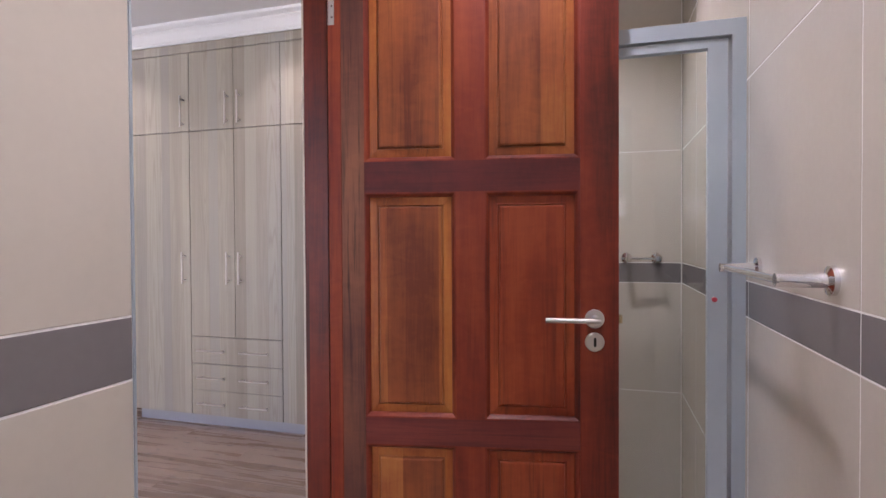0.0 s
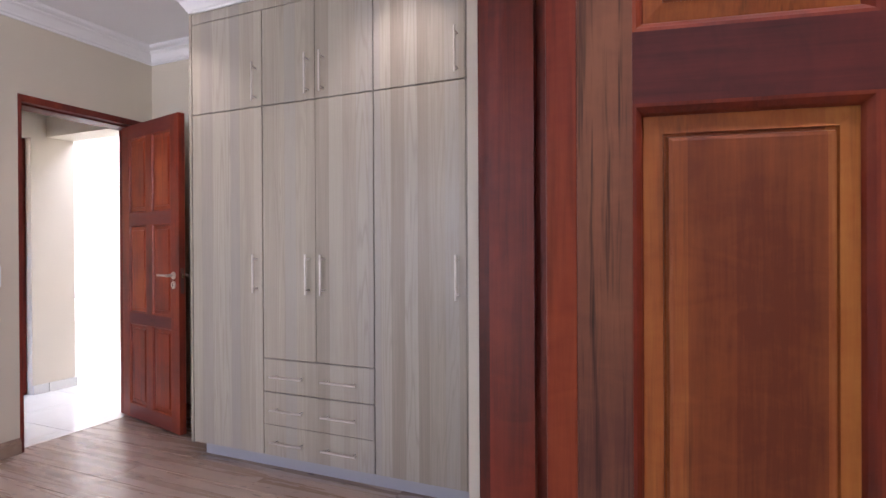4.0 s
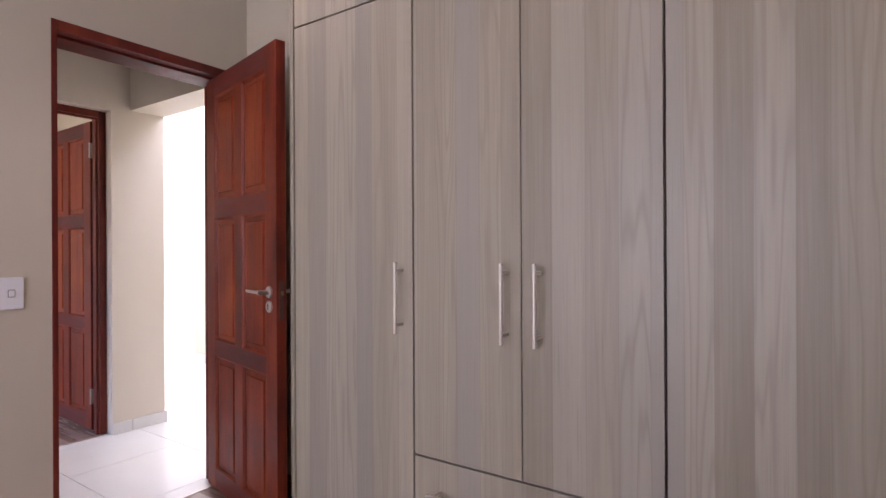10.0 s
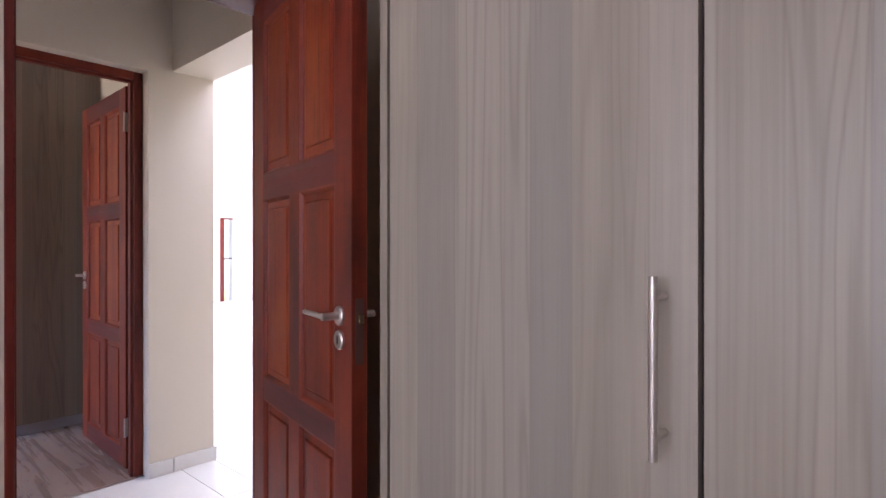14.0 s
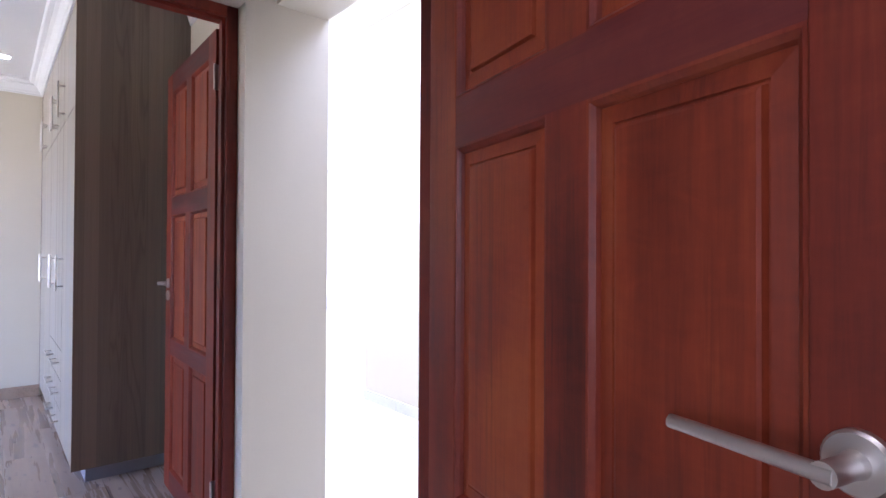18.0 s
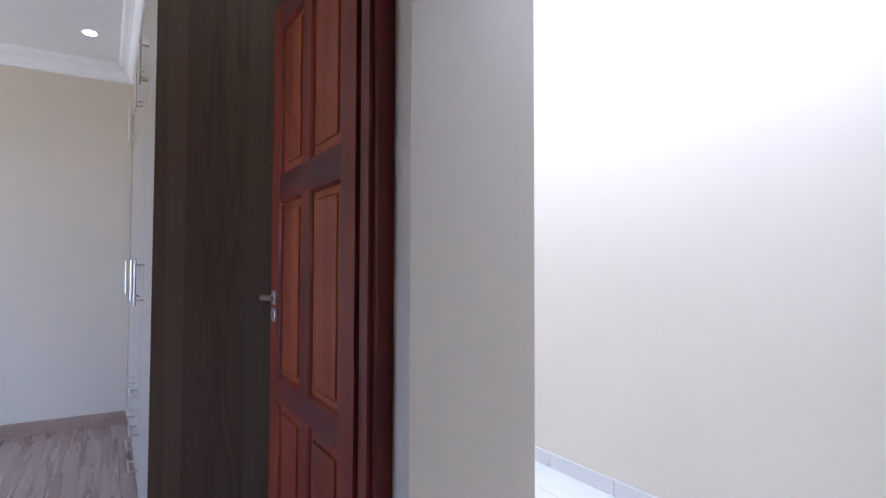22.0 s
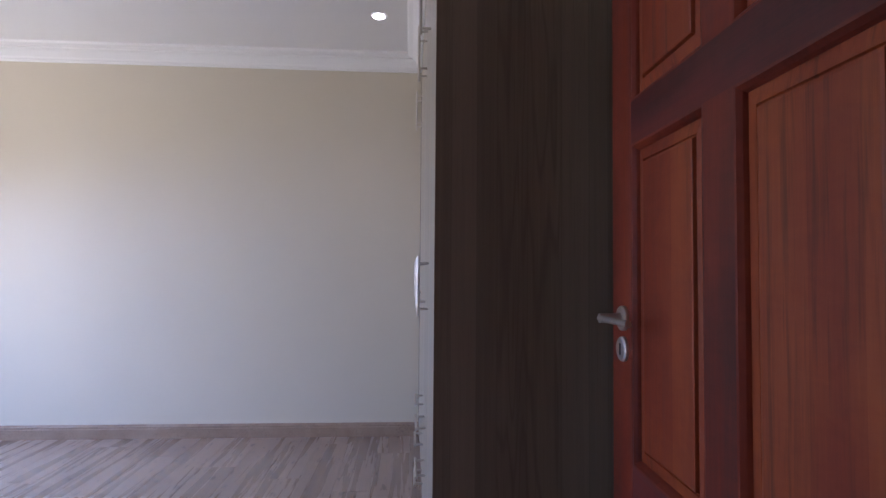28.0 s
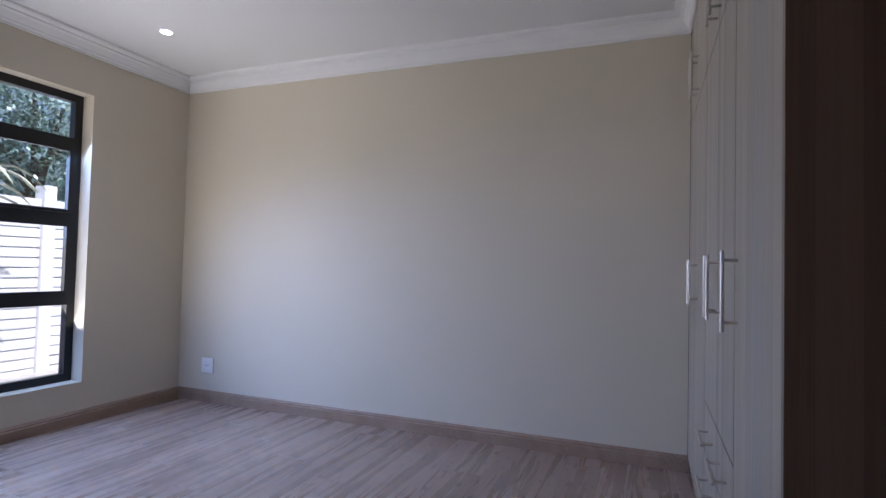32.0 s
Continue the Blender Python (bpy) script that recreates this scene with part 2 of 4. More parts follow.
BEVELWOOD = hardwood("pale_amber_mahogany", (0.15, 0.032, 0.010), (0.33, 0.095, 0.021), (0.48, 0.19, 0.040), "Z", 0.4, 0.1)
FRAMEWOOD = hardwood("dark_mahogany_frame", (0.06, 0.010, 0.008), (0.15, 0.021, 0.013), (0.23, 0.040, 0.018))
STEEL = mat("brushed_steel", (0.65, 0.61, 0.57), 0.42, 1.0)
DARKSTEEL = mat("tarnished_steel", (0.11, 0.05, 0.04), 0.55, 0.3)
CHROME = mat("chrome", (0.75, 0.75, 0.76), 0.08, 1.0)
BLACK = mat("black_keyhole", (0.01, 0.01, 0.01), 0.6)
WHITEPL = mat("white_plastic", (0.80, 0.80, 0.82), 0.35)
GREYPL = mat("grey_plastic", (0.16, 0.16, 0.17), 0.45)
REDPL = mat("red_plastic", (0.38, 0.02, 0.035), 0.4)
ALU_BLUE = mat("pale_blue_aluminium", (0.43, 0.485, 0.53), 0.35, 0.3)
ALU_DARK = mat("charcoal_aluminium", (0.012, 0.014, 0.018), 0.35, 0.3)
LATCH = mat("brass_latch", (0.75, 0.66, 0.42), 0.25, 1.0)


def window_glass(name):
    """Thin clear glazing: see-through, with mirror gloss that grows at a slant."""
    m = mat(name, (1, 1, 1), 0.02)
    t = m.node_tree
    t.nodes.remove(t.nodes["Principled BSDF"])
    out = t.nodes["Material Output"]
    clear, gloss, mixer, fres = (t.nodes.new(k) for k in ("ShaderNodeBsdfTransparent", "ShaderNodeBsdfGlossy", "ShaderNodeMixShader", "ShaderNodeFresnel"))
    clear.inputs[0].default_value = (0.96, 0.98, 0.97, 1)
    gloss.inputs["Roughness"].default_value = 0.01
    fres.inputs["IOR"].default_value = 1.5
    t.links.new(fres.outputs[0], mixer.inputs[0])
    t.links.new(clear.outputs[0], mixer.inputs[1])
    t.links.new(gloss.outputs[0], mixer.inputs[2])
    t.links.new(mixer.outputs[0], out.inputs[0])
    return m


GLASS = window_glass("clear_glass")


def bulb(name, c, power):
    m = mat(name, c)
    b = m.node_tree.nodes["Principled BSDF"]
    b.inputs["Emission Color"].default_value, b.inputs["Emission Strength"].default_value = (*c, 1), power
    return m


LED = bulb("downlight_glow", (1.0, 0.93, 0.84), 7.0)


def oak():
    m = mat("grey_oak_laminate", (0.3, 0.23, 0.18), 0.34)
    g = G(m)
    info = g.n("ShaderNodeObjectInfo")
    tc = g.n("ShaderNodeTexCoord")
    r = info.outputs["Random"]
    shift = g.n("ShaderNodeCombineXYZ", X=g.math("MULTIPLY", r, 23.0), Y=g.math("MULTIPLY", r, 9.0), Z=0.0).outputs[0]
    mp = g.n("ShaderNodeMapping", Vector=tc.outputs["Object"], Scale=(0.05, 1, 1), Location=shift).outputs[0]
    mk = g.n("ShaderNodeMapping", Vector=tc.outputs["Object"], Scale=(0.3, 1, 1), Location=shift).outputs[0]
    fine, wide, knot = g.noise(mp, 150, 4, 0.7), g.noise(mp, 16, 4, 0.6, 0.4), g.noise(mk, 30, 1, 0.5, 0.3)
    tone = g.math("ADD", g.math("MULTIPLY", wide, 0.88), g.math("MULTIPLY", fine, 0.36))
    tone = g.math("ADD", g.math("SUBTRACT", tone, 0.12), g.math("MULTIPLY", g.math("SUBTRACT", r, 0.5), 0.16))
    c = g.ramp(tone, (0.27, (0.215, 0.150, 0.118)), (0.5, (0.315, 0.228, 0.178)), (0.75, (0.385, 0.285, 0.228)))
    c = g.mix(g.ramp(knot, (0.65, (0, 0, 0)), (0.75, (0.85, 0.85, 0.85))), c, (0.085, 0.06, 0.048))
    flame = g.noise(g.n("ShaderNodeMapping", Vector=tc.outputs["Object"], Scale=(0.07, 1, 1), Location=shift).outputs[0], 22, 3, 0.6, 0.5)
    c = g.mix(g.ramp(flame, (0.56, (0, 0, 0)), (0.74, (0.22, 0.22, 0.22))), c, (0.16, 0.115, 0.09))
    g.base(c)
    g.rough(g.ramp(wide, (0.3, (0.235,) * 3), (0.7, (0.32,) * 3)))
    g.bump(fine, 0.10, 0.001)
    return m


OAK = oak()
SKIRTWOOD = hardwood("light_skirting_wood", (0.20, 0.13, 0.09), (0.29, 0.20, 0.145), (0.36, 0.26, 0.19), "X")


def stone_tile(name, c, rough, amount):
    m = mat(name, c, rough)
    g = G(m)
    r = g.rand()
    shift = g.n("ShaderNodeCombineXYZ", X=g.math("MULTIPLY", r, 13.0), Y=g.math("MULTIPLY", r, 7.0), Z=0.0).outputs[0]
    v = g.coords(shift=shift)
    cloud = g.math("ADD", g.math("MULTIPLY", g.noise(v, 3.0, 4), 0.7), g.math("MULTIPLY", g.noise(v, 60, 3), 0.3))
    lo, hi = tuple(x * (1 - amount) for x in c), tuple(min(1, x * (1 + amount)) for x in c)
    g.base(g.ramp(cloud, (0.32, lo), (0.68, hi)))
    g.rough(g.ramp(g.noise(v, 8, 2), (0.3, (rough * 0.8,) * 3), (0.7, (rough * 1.2,) * 3)))
    return m


PORCELAIN = stone_tile("white_porcelain", (0.74, 0.73, 0.70), 0.18, 0.04)
BEIGETILE = stone_tile("beige_wall_tile", (0.55, 0.505, 0.425), 0.16, 0.04)
GREYTILE = stone_tile("grey_border_tile", (0.19, 0.175, 0.17), 0.22, 0.06)
GROUT = paint("pale_grout", (0.78, 0.77, 0.74), 0.8, 0.05, 0.1)
FENCE = paint("white_precast_concrete", (0.70, 0.69, 0.67), 0.8, 0.06, 0.25)
PAVING = paint("grey_paving", (0.36, 0.33, 0.29), 0.85, 0.15, 0.3)
LAWN = paint("dry_lawn", (0.10, 0.13, 0.05), 0.9, 0.35, 0.4)
BARK = paint("brown_bark", (0.13, 0.10, 0.075), 0.9, 0.3, 0.6)


def foliage(name, lo, hi):
    m = mat(name, hi, 0.36)
    g = G(m)
    geo = g.n("ShaderNodeNewGeometry")
    g.base(g.ramp(geo.outputs["Random Per Island"], (0.0, lo), (1.0, hi)))
    return m


LEAF = foliage("tree_leaf", (0.09, 0.17, 0.14), (0.34, 0.46, 0.38))
AGAVE = foliage("agave_leaf", (0.30, 0.33, 0.22), (0.50, 0.50, 0.36))


# ---- mesh helpers ----
def box(bm, x0, y0, z0, x1, y1, z1, bevel=0.0):
    vs = [bm.verts.new(p) for p in ((x0, y0, z0), (x1, y0, z0), (x1, y1, z0), (x0, y1, z0), (x0, y0, z1), (x1, y0, z1), (x1, y1, z1), (x0, y1, z1))]
    fs = [bm.faces.new([vs[i] for i in q]) for q in ((3, 2, 1, 0), (4, 5, 6, 7), (0, 1, 5, 4), (1, 2, 6, 5), (2, 3, 7, 6), (3, 0, 4, 7))]
    if bevel:
        es = list({e for f in fs for e in f.edges})
        bmesh.ops.bevel(bm, geom=es, offset=bevel, segments=2, affect="EDGES", profile=0.6)
    return bm


def boxes(*rows, bevel=0.0):
    bm = bmesh.new()
    for r in rows:
        box(bm, *r, bevel=bevel)
    return bm


def tube(bm, a, b, r0, r1=None, n=16, caps=True):
    a, b = Vector(a), Vector(b)
    q = (b - a).to_track_quat("Z", "Y").to_matrix()
    r1 = r0 if r1 is None else r1
    rings = []
    for p, r in ((a, r0), (b, r1)):
        rings.append([bm.verts.new(p + q @ Vector((r * math.cos(2 * math.pi * i / n), r * math.sin(2 * math.pi * i / n), 0))) for i in range(n)])
    for i in range(n):
        f = bm.faces.new((rings[0][i], rings[0][(i + 1) % n], rings[1][(i + 1) % n], rings[1][i]))
        f.smooth = True
    if caps:
        for f in (bm.faces.new(rings[0][::-1]), bm.faces.new(rings[1])):
            for e in f.edges:
                e.smooth = False
    return bm


def lathe(bm, profile, n=24, axis="Z", at=(0, 0, 0)):
    """Turned solid from (radius, height) pairs."""
    turn = {"Z": Matrix.Identity(3), "Y": Matrix(((1, 0, 0), (0, 0, 1), (0, -1, 0))), "X": Matrix(((0, 0, 1), (0, 1, 0), (-1, 0, 0)))}[axis]
    rings = [[bm.verts.new(Vector(at) + turn @ Vector((r * math.cos(2 * math.pi * i / n), r * math.sin(2 * math.pi * i / n), h))) for i in range(n)] for r, h in profile]
    for a, b in zip(rings, rings[1:]):
        for i in range(n):
            f = bm.faces.new((a[i], a[(i + 1) % n], b[(i + 1) % n], b[i]))
            f.smooth = True
            for e in f.edges:
                if (e.verts[0] in a) == (e.verts[1] in a):
                    e.smooth = False
    bm.faces.new(rings[0][::-1]), bm.faces.new(rings[-1])
    return bm


def mesh_of(name, bm, material):
    bmesh.ops.recalc_face_normals(bm, faces=bm.faces)
    me = bpy.data.meshes.new(name)
    bm.to_mesh(me)
    bm.free()
    me.materials.append(material)
    return me


def part(name, bm, material, parent=None, label=""):
    ob = new(name, mesh_of(name, bm, material))
    ob.parent = parent
    if label:
        ob["label"] = label
    return ob


def piece(name, me, parent, at=(0, 0, 0)):
    ob = new(name, me)
    ob.parent, ob.location = parent, at
    return ob


def thing(name, label, category, at=(0, 0, 0), turn=0.0, group="", kind=""):
    ob = new(name)
    ob.matrix_basis = pose(*at, 0, 0, turn)
    ob.empty_display_size = 0.1
    return tagged(ob, label, category, group, kind)


def setting(name, bm, material, label, category):
    return tagged(part(name, bm, material), label, category, kind="structure")


def wall_bm(axis, a0, a1, b0, b1, z0, z1, openings=()):
    """A wall along x or y: thickness a0..a1, length b0..b1, with openings (b0, b1, z0, z1) through it."""
    bm = bmesh.new()
    bs = sorted({b0, b1, *[v for o in openings for v in o[:2]]})
    zs = sorted({z0, z1, *[v for o in openings for v in o[2:]]})
    solid = {}
    for i in range(len(bs) - 1):
        for k in range(len(zs) - 1):
            bc, zc = (bs[i] + bs[i + 1]) / 2, (zs[k] + zs[k + 1]) / 2
            solid[i, k] = not any(o[0] < bc < o[1] and o[2] < zc < o[3] for o in openings)
    P = (lambda a, b, z: (a, b, z)) if axis == "y" else (lambda a, b, z: (b, a, z))
    seen = {}

    def v(a, b, z):
        key = P(a, b, z)
        if key not in seen:
            seen[key] = bm.verts.new(key)
        return seen[key]

    for (i, k), s in solid.items():
        if not s:
            continue
        p, q, r, t = bs[i], bs[i + 1], zs[k], zs[k + 1]
        for a in (a0, a1):
            bm.faces.new((v(a, p, r), v(a, q, r), v(a, q, t), v(a, p, t)))
        for d, (m, nn) in (((-1, 0), ((p, r), (p, t))), ((1, 0), ((q, r), (q, t))), ((0, -1), ((p, r), (q, r))), ((0, 1), ((p, t), (q, t)))):
            if not solid.get((i + d[0], k + d[1]), False):
                bm.faces.new((v(a0, *m), v(a1, *m), v(a1, *nn), v(a0, *nn)))
    return bm


# ---- plan (metres) ----
CEILING = 2.61
CEIL_E, CEIL_W = 2.63, 2.55      # ceilings of the two bedrooms
X_D2, X_D2H = -3.07, -3.27        # wall between the east bedroom and the lobby
X_D3, X_D3B = -4.365, -4.53        # wall between the lobby and the west bedroom
X_B, X_BB = 0.16, 0.345           # wall between the east bedroom and the bathroom
X_FAR = -7.87                     # far wall of the west bedroom
Y_S = 0.36                        # inner face of the window front
Y_BACK = 4.545                    # back wall of the east bedroom
Y_LA, Y_LB = 4.58, 4.80          # wall with the lintel at the end of the lobby
Y_SHB = 3.72                      # back wall of the shower
Y_HALL = 6.07                     # far wall of the passage
D2 = (3.666, 4.47)                 # door openings along y
D3 = (3.64, 4.46)
D1 = (1.668, 2.50)
DH = 2.095

setting("wall_bath", wall_bm("y", X_B, X_BB, Y_S, Y_BACK, 0, CEILING + 0.03, [(*D1, -0.01, DH)]), WALL, "cream painted wall between bedroom and bathroom", "wall")
setting("wall_lobby_east", wall_bm("y", X_D2H, X_D2, Y_S, Y_LB, 0, CEILING + 0.03, [(*D2, -0.01, DH)]), WALL, "cream painted wall with an open doorway", "wall")
setting("wall_lobby_west", wall_bm("y", X_D3B, X_D3, Y_S, Y_LB, 0, CEILING, [(*D3, -0.01, DH)]), LOBBYWALL_LIT, "lightened cream wall of the tiled lobby", "wall")
setting("wall_bedroom_back", boxes((X_D2, Y_BACK, 0, X_B, Y_BACK + 0.15, CEILING + 0.03)), WALL, "cream painted wall behind the wardrobe", "wall")
setting("wall_lintel", boxes((X_D3, Y_LA, 2.12, X_D2H, Y_LB, CEILING)), HALLWALL_LIT, "lightened cream lintel over the lobby opening", "wall")
setting("wall_bedroom_far", boxes((X_FAR - 0.2, Y_S - 0.2, 0, X_FAR, Y_LB, CEILING)), WALL, "plain cream painted bedroom wall", "wall")
setting("wall_bedroom_north", boxes((X_FAR, 4.60, 0, X_D3B, Y_LB, CEILING)), WALL, "cream painted wall behind the built-in wardrobe", "wall")
WIN = (-7.08, -4.95, 0.275, 2.185)
WINE = (-2.6, -0.4, 0.275, 2.185)
setting("wall_front", wall_bm("x", Y_S - 0.2, Y_S, X_FAR, 1.565, 0, CEILING + 0.03, [WIN, WINE, (0.5, 1.22, 1.35, 2.15)]), WALL, "cream painted window wall", "wall")
setting("wall_lobby_end", boxes((X_D3, 2.4, 0, X_D2H, 2.55, CEILING)), HALLWALL_LIT, "lightened cream end wall of the lobby", "wall")
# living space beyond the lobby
setting("wall_passage", boxes((-6.1, Y_HALL, 0, -1.6, Y_HALL + 0.15, 3.0)), HALLWALL_LIT, "lightened cream passage wall in bright daylight", "wall")
setting("wall_passage_end", boxes((-1.75, Y_LB, 0, -1.6, Y_HALL, 3.0)), HALLWALL_LIT, "lightened cream passage end wall", "wall")
setting("wall_passage_south", boxes((X_D2H, Y_LB, 0, -1.75, Y_LB + 0.1, 3.0)), HALLWALL_LIT, "lightened cream passage wall", "wall")
# apart from the glass door, these openings are unseen, cut to admit light
setting("wall_living_far", wall_bm("y", -13.2, -13.0, 0.0, 11.2, 0, 3.0, [(9.05, 9.36, -0.01, 1.86), (5.0, 8.2, 0.4, 2.9)]), LIVINGWALL, "pale living room wall with a glass door and an added opening", "wall")
setting("wall_living_north", wall_bm("x", 11.0, 11.2, -13.0, -5.95, 0, 3.0, [(-12.4, -7.0, -0.01, 2.5)]), LIVINGWALL, "pale living room wall with a wide added opening", "wall")
setting("wall_living_east", boxes((-6.1, Y_HALL + 0.15, 0, -5.95, 11.0, 3.0)), LIVINGWALL, "pale living room side wall", "wall")
setting("wall_living_south", wall_bm("x", 0.0, 0.15, -13.0, X_FAR - 0.2, 0, 3.0, [(-11.2, -8.7, 0.4, 2.9)]), LIVINGWALL, "pale living room wall with one added opening", "wall")
setting("wall_bath_side", boxes((1.365, Y_S, 0, 1.515, Y_SHB + 0.15, CEILING)), WALL, "tiled bathroom side wall", "wall")
setting("wall_shower_back", boxes((X_BB, Y_SHB, 0, 1.365, Y_SHB + 0.15, CEILING)), WALL, "tiled shower back wall", "wall")

setting("ceiling_bedroom_east", boxes((X_D2, Y_S, CEIL_E, X_B, Y_BACK, CEILING + 0.14)), CEIL, "smooth white painted ceiling", "ceiling")
setting("ceiling_bedroom_west", boxes((X_FAR, Y_S, CEIL_W, X_D3B, 4.60, CEILING + 0.12)), CEIL, "smooth white painted ceiling", "ceiling")
setting("ceiling_lobby", boxes((X_D3, 2.4, CEILING, X_D2H, Y_LA, CEILING + 0.12)), CEIL, "smooth white lobby ceiling", "ceiling")
setting("ceiling_bath", boxes((X_BB, Y_S, CEILING, 1.365, Y_SHB, CEILING + 0.12)), CEIL, "smooth white bathroom ceiling", "ceiling")
setting("ceiling_living", boxes((-13.2, 0.0, 3.0, X_FAR - 0.2, 11.2, 3.12), (X_FAR - 0.2, Y_LB, 3.0, -1.6, 11.2, 3.12)), CEIL, "high white ceiling of the living space", "ceiling")
setting("wall_over_bedrooms", boxes((X_FAR - 0.2, Y_LB - 0.12, CEILING, -1.6, Y_LB, 3.0)), HALLWALL_LIT, "lightened cream strip of wall above the passage", "wall")

# floors (sub-floor slabs; planks and tiles lie on them)
FLOOR_E = setting("floor_bedroom_east", boxes((X_D2 - 0.07, Y_S, -0.1, X_B, Y_BACK, -0.008)), GROUT, "grey-brown oak laminate bedroom floor", "floor")
FLOOR_W = setting("floor_bedroom_west", boxes((X_FAR, Y_S, -0.1, X_D3 - 0.06, 4.60, -0.008)), GROUT, "grey-brown oak laminate bedroom floor", "floor")
FLOOR_L = setting("floor_lobby", boxes((X_D3 - 0.06, 2.4, -0.1, X_D2 - 0.07, Y_LB, -0.006)), GROUT, "white porcelain tiled lobby floor", "floor")
FLOOR_P = setting("floor_living", boxes((-13.2, 0.0, -0.1, X_FAR - 0.2, 11.2, -0.006), (X_FAR - 0.2, Y_LB, -0.1, -1.6, 11.2, -0.006)), GROUT, "white porcelain tiled living floor", "floor")
setting("floor_store", boxes((X_D3, Y_S, -0.1, X_D2H, 2.4, -0.006)), PORCELAIN, "plain pale tiled floor of the closed space behind the lobby", "floor")
setting("ceiling_store", boxes((X_D3, Y_S, CEILING, X_D2H, 2.4, CEILING + 0.12)), CEIL, "plain white ceiling of the closed space", "ceiling")
setting("floor_bath", boxes((X_B, Y_S, -0.1, 1.365, Y_SHB, -0.002)), BEIGETILE, "beige tiled bathroom floor", "floor")


# ---- cornices and skirtings ----
CORNICE_PROFILE = [(0, 0), (0.012, 0), (0.012, 0.012), (0.02, 0.018), (0.024, 0.03), (0.045, 0.062), (0.062, 0.072), (0.062, 0.08), (0.085, 0.086), (0.095, 0.094), (0.095, 0.11), (0, 0.11)]


def sweep(profile, a, b, inward, z, mitre=(0, 0)):
    """A straight moulding from a to b (x, y); profile gives (out from the wall, up)."""
    bm = bmesh.new()
    a, b, n = Vector(a), Vector(b), Vector(inward)
    d = (b - a).normalized()
    ends = []
    for p, m in ((a, mitre[0]), (b, -mitre[1])):
        ends.append([bm.verts.new((*(p + n * o + d * (o * m)), z + u)) for o, u in profile])
    k = len(profile)
    for i in range(k):
        bm.faces.new((ends[0][i], ends[0][(i + 1) % k], ends[1][(i + 1) % k], ends[1][i]))
    bm.faces.new(ends[0][::-1]), bm.faces.new(ends[1])
    return bm


WD1_Y, WD2_Y = 4.03, 4.067
W1L, W2R = -2.10, -5.60           # free ends of the two wardrobes


def cornice_run(room, points, top, bare=-1):
    """Cornice along a chain of (x, y); the room lies to the left of the chain, and stretch bare has none."""
    k = len(points)
    for i in range(k):
        if i == bare:
            continue
        a, b = Vector(points[i]), Vector(points[(i + 1) % k])
        d = (b - a).normalized()
        n = Vector((-d.y, d.x))
        prev, nxt = (a - Vector(points[i - 1])).normalized(), (Vector(points[(i + 2) % k]) - b).normalized()
        m0, m1 = prev.cross(d), d.cross(nxt)
        setting("cornice_" + room, sweep(CORNICE_PROFILE, a, b, n, top - 0.11, (m0, m1)), CORNICE, "white moulded plaster cornice", "cornice")


cornice_run("bedroom_east", [(X_D2, Y_S), (0.076, Y_S), (0.076, WD1_Y), (W1L, WD1_Y), (W1L, Y_BACK), (X_D2, Y_BACK)], CEIL_E)
cornice_run("bedroom_west", [(X_FAR, Y_S), (X_D3B, Y_S), (X_D3B, 4.60), (W2R, 4.60), (W2R, WD2_Y), (X_FAR, WD2_Y)], CEIL_W, 3)

SKIRT = [(0, 0), (0.016, 0), (0.016, 0.062), (0.012, 0.066), (0.012, 0.076), (0.008, 0.082), (0.004, 0.09), (0, 0.09)]


def skirting(a, b, n):
    setting("baseboard", sweep(SKIRT, a, b, n, 0.0), SKIRTWOOD, "brown wooden skirting board with a moulded top", "skirting board")


skirting((X_D2, Y_S), (X_D2, D2[0]), (1, 0))
skirting((X_D2, D2[1] + 0.01), (X_D2, Y_BACK), (1, 0))
skirting((X_D2 + 0.016, Y_BACK), (W1L, Y_BACK), (0, -1))
skirting((X_D2 + 0.016, Y_S), (X_B - 0.016, Y_S), (0, 1))
skirting((X_B, D1[0]), (X_B, Y_S), (-1, 0))
skirting((0.076, 4.0), (0.076, 2.78), (-1, 0))
skirting((X_FAR, WD2_Y), (X_FAR, Y_S), (1, 0))
skirting((X_FAR + 0.016, Y_S), (X_D3B - 0.016, Y_S), (0, 1))
skirting((X_D3B, D3[0]), (X_D3B, Y_S), (-1, 0))

# tiled skirting of the lobby and passage
TILE_SKIRT = thing("skirting_tiles_lobby", "cream tile skirting along the lobby wall", "skirting", (0, 0, 0), kind="structure")
for y0, y1 in ((D3[1], 4.578), (4.582, Y_LB)):
    part("tile", boxes((X_D3, y0, 0, X_D3 + 0.012, y1, 0.075), bevel=0.0015), PORCELAIN, TILE_SKIRT)
for y0 in (2.55, 2.95, 3.35):
    part("tile", boxes((X_D3, y0, 0, X_D3 + 0.012, min(y0 + 0.397, D3[0]), 0.075), bevel=0.0015), PORCELAIN, TILE_SKIRT)
part("tile", boxes((X_D3B + 0.0, Y_LB, 0, X_D3 + 0.012, Y_LB + 0.012, 0.075), bevel=0.0015), PORCELAIN, TILE_SKIRT)
PASS_SKIRT = thing("skirting_tiles_passage", "cream tile skirting along the passage wall", "skirting", (0, 0, 0), kind="structure")
for i in range(10):
    part("tile", boxes((-6.1 + 0.45 * i, Y_HALL - 0.012, 0, min(-6.1 + 0.45 * i + 0.446, -1.76), Y_HALL, 0.08), bevel=0.0015), PORCELAIN, PASS_SKIRT)


# ---- doors ----
LEAF_W, LEAF_H, LEAF_T = 0.79, 2.032, 0.042
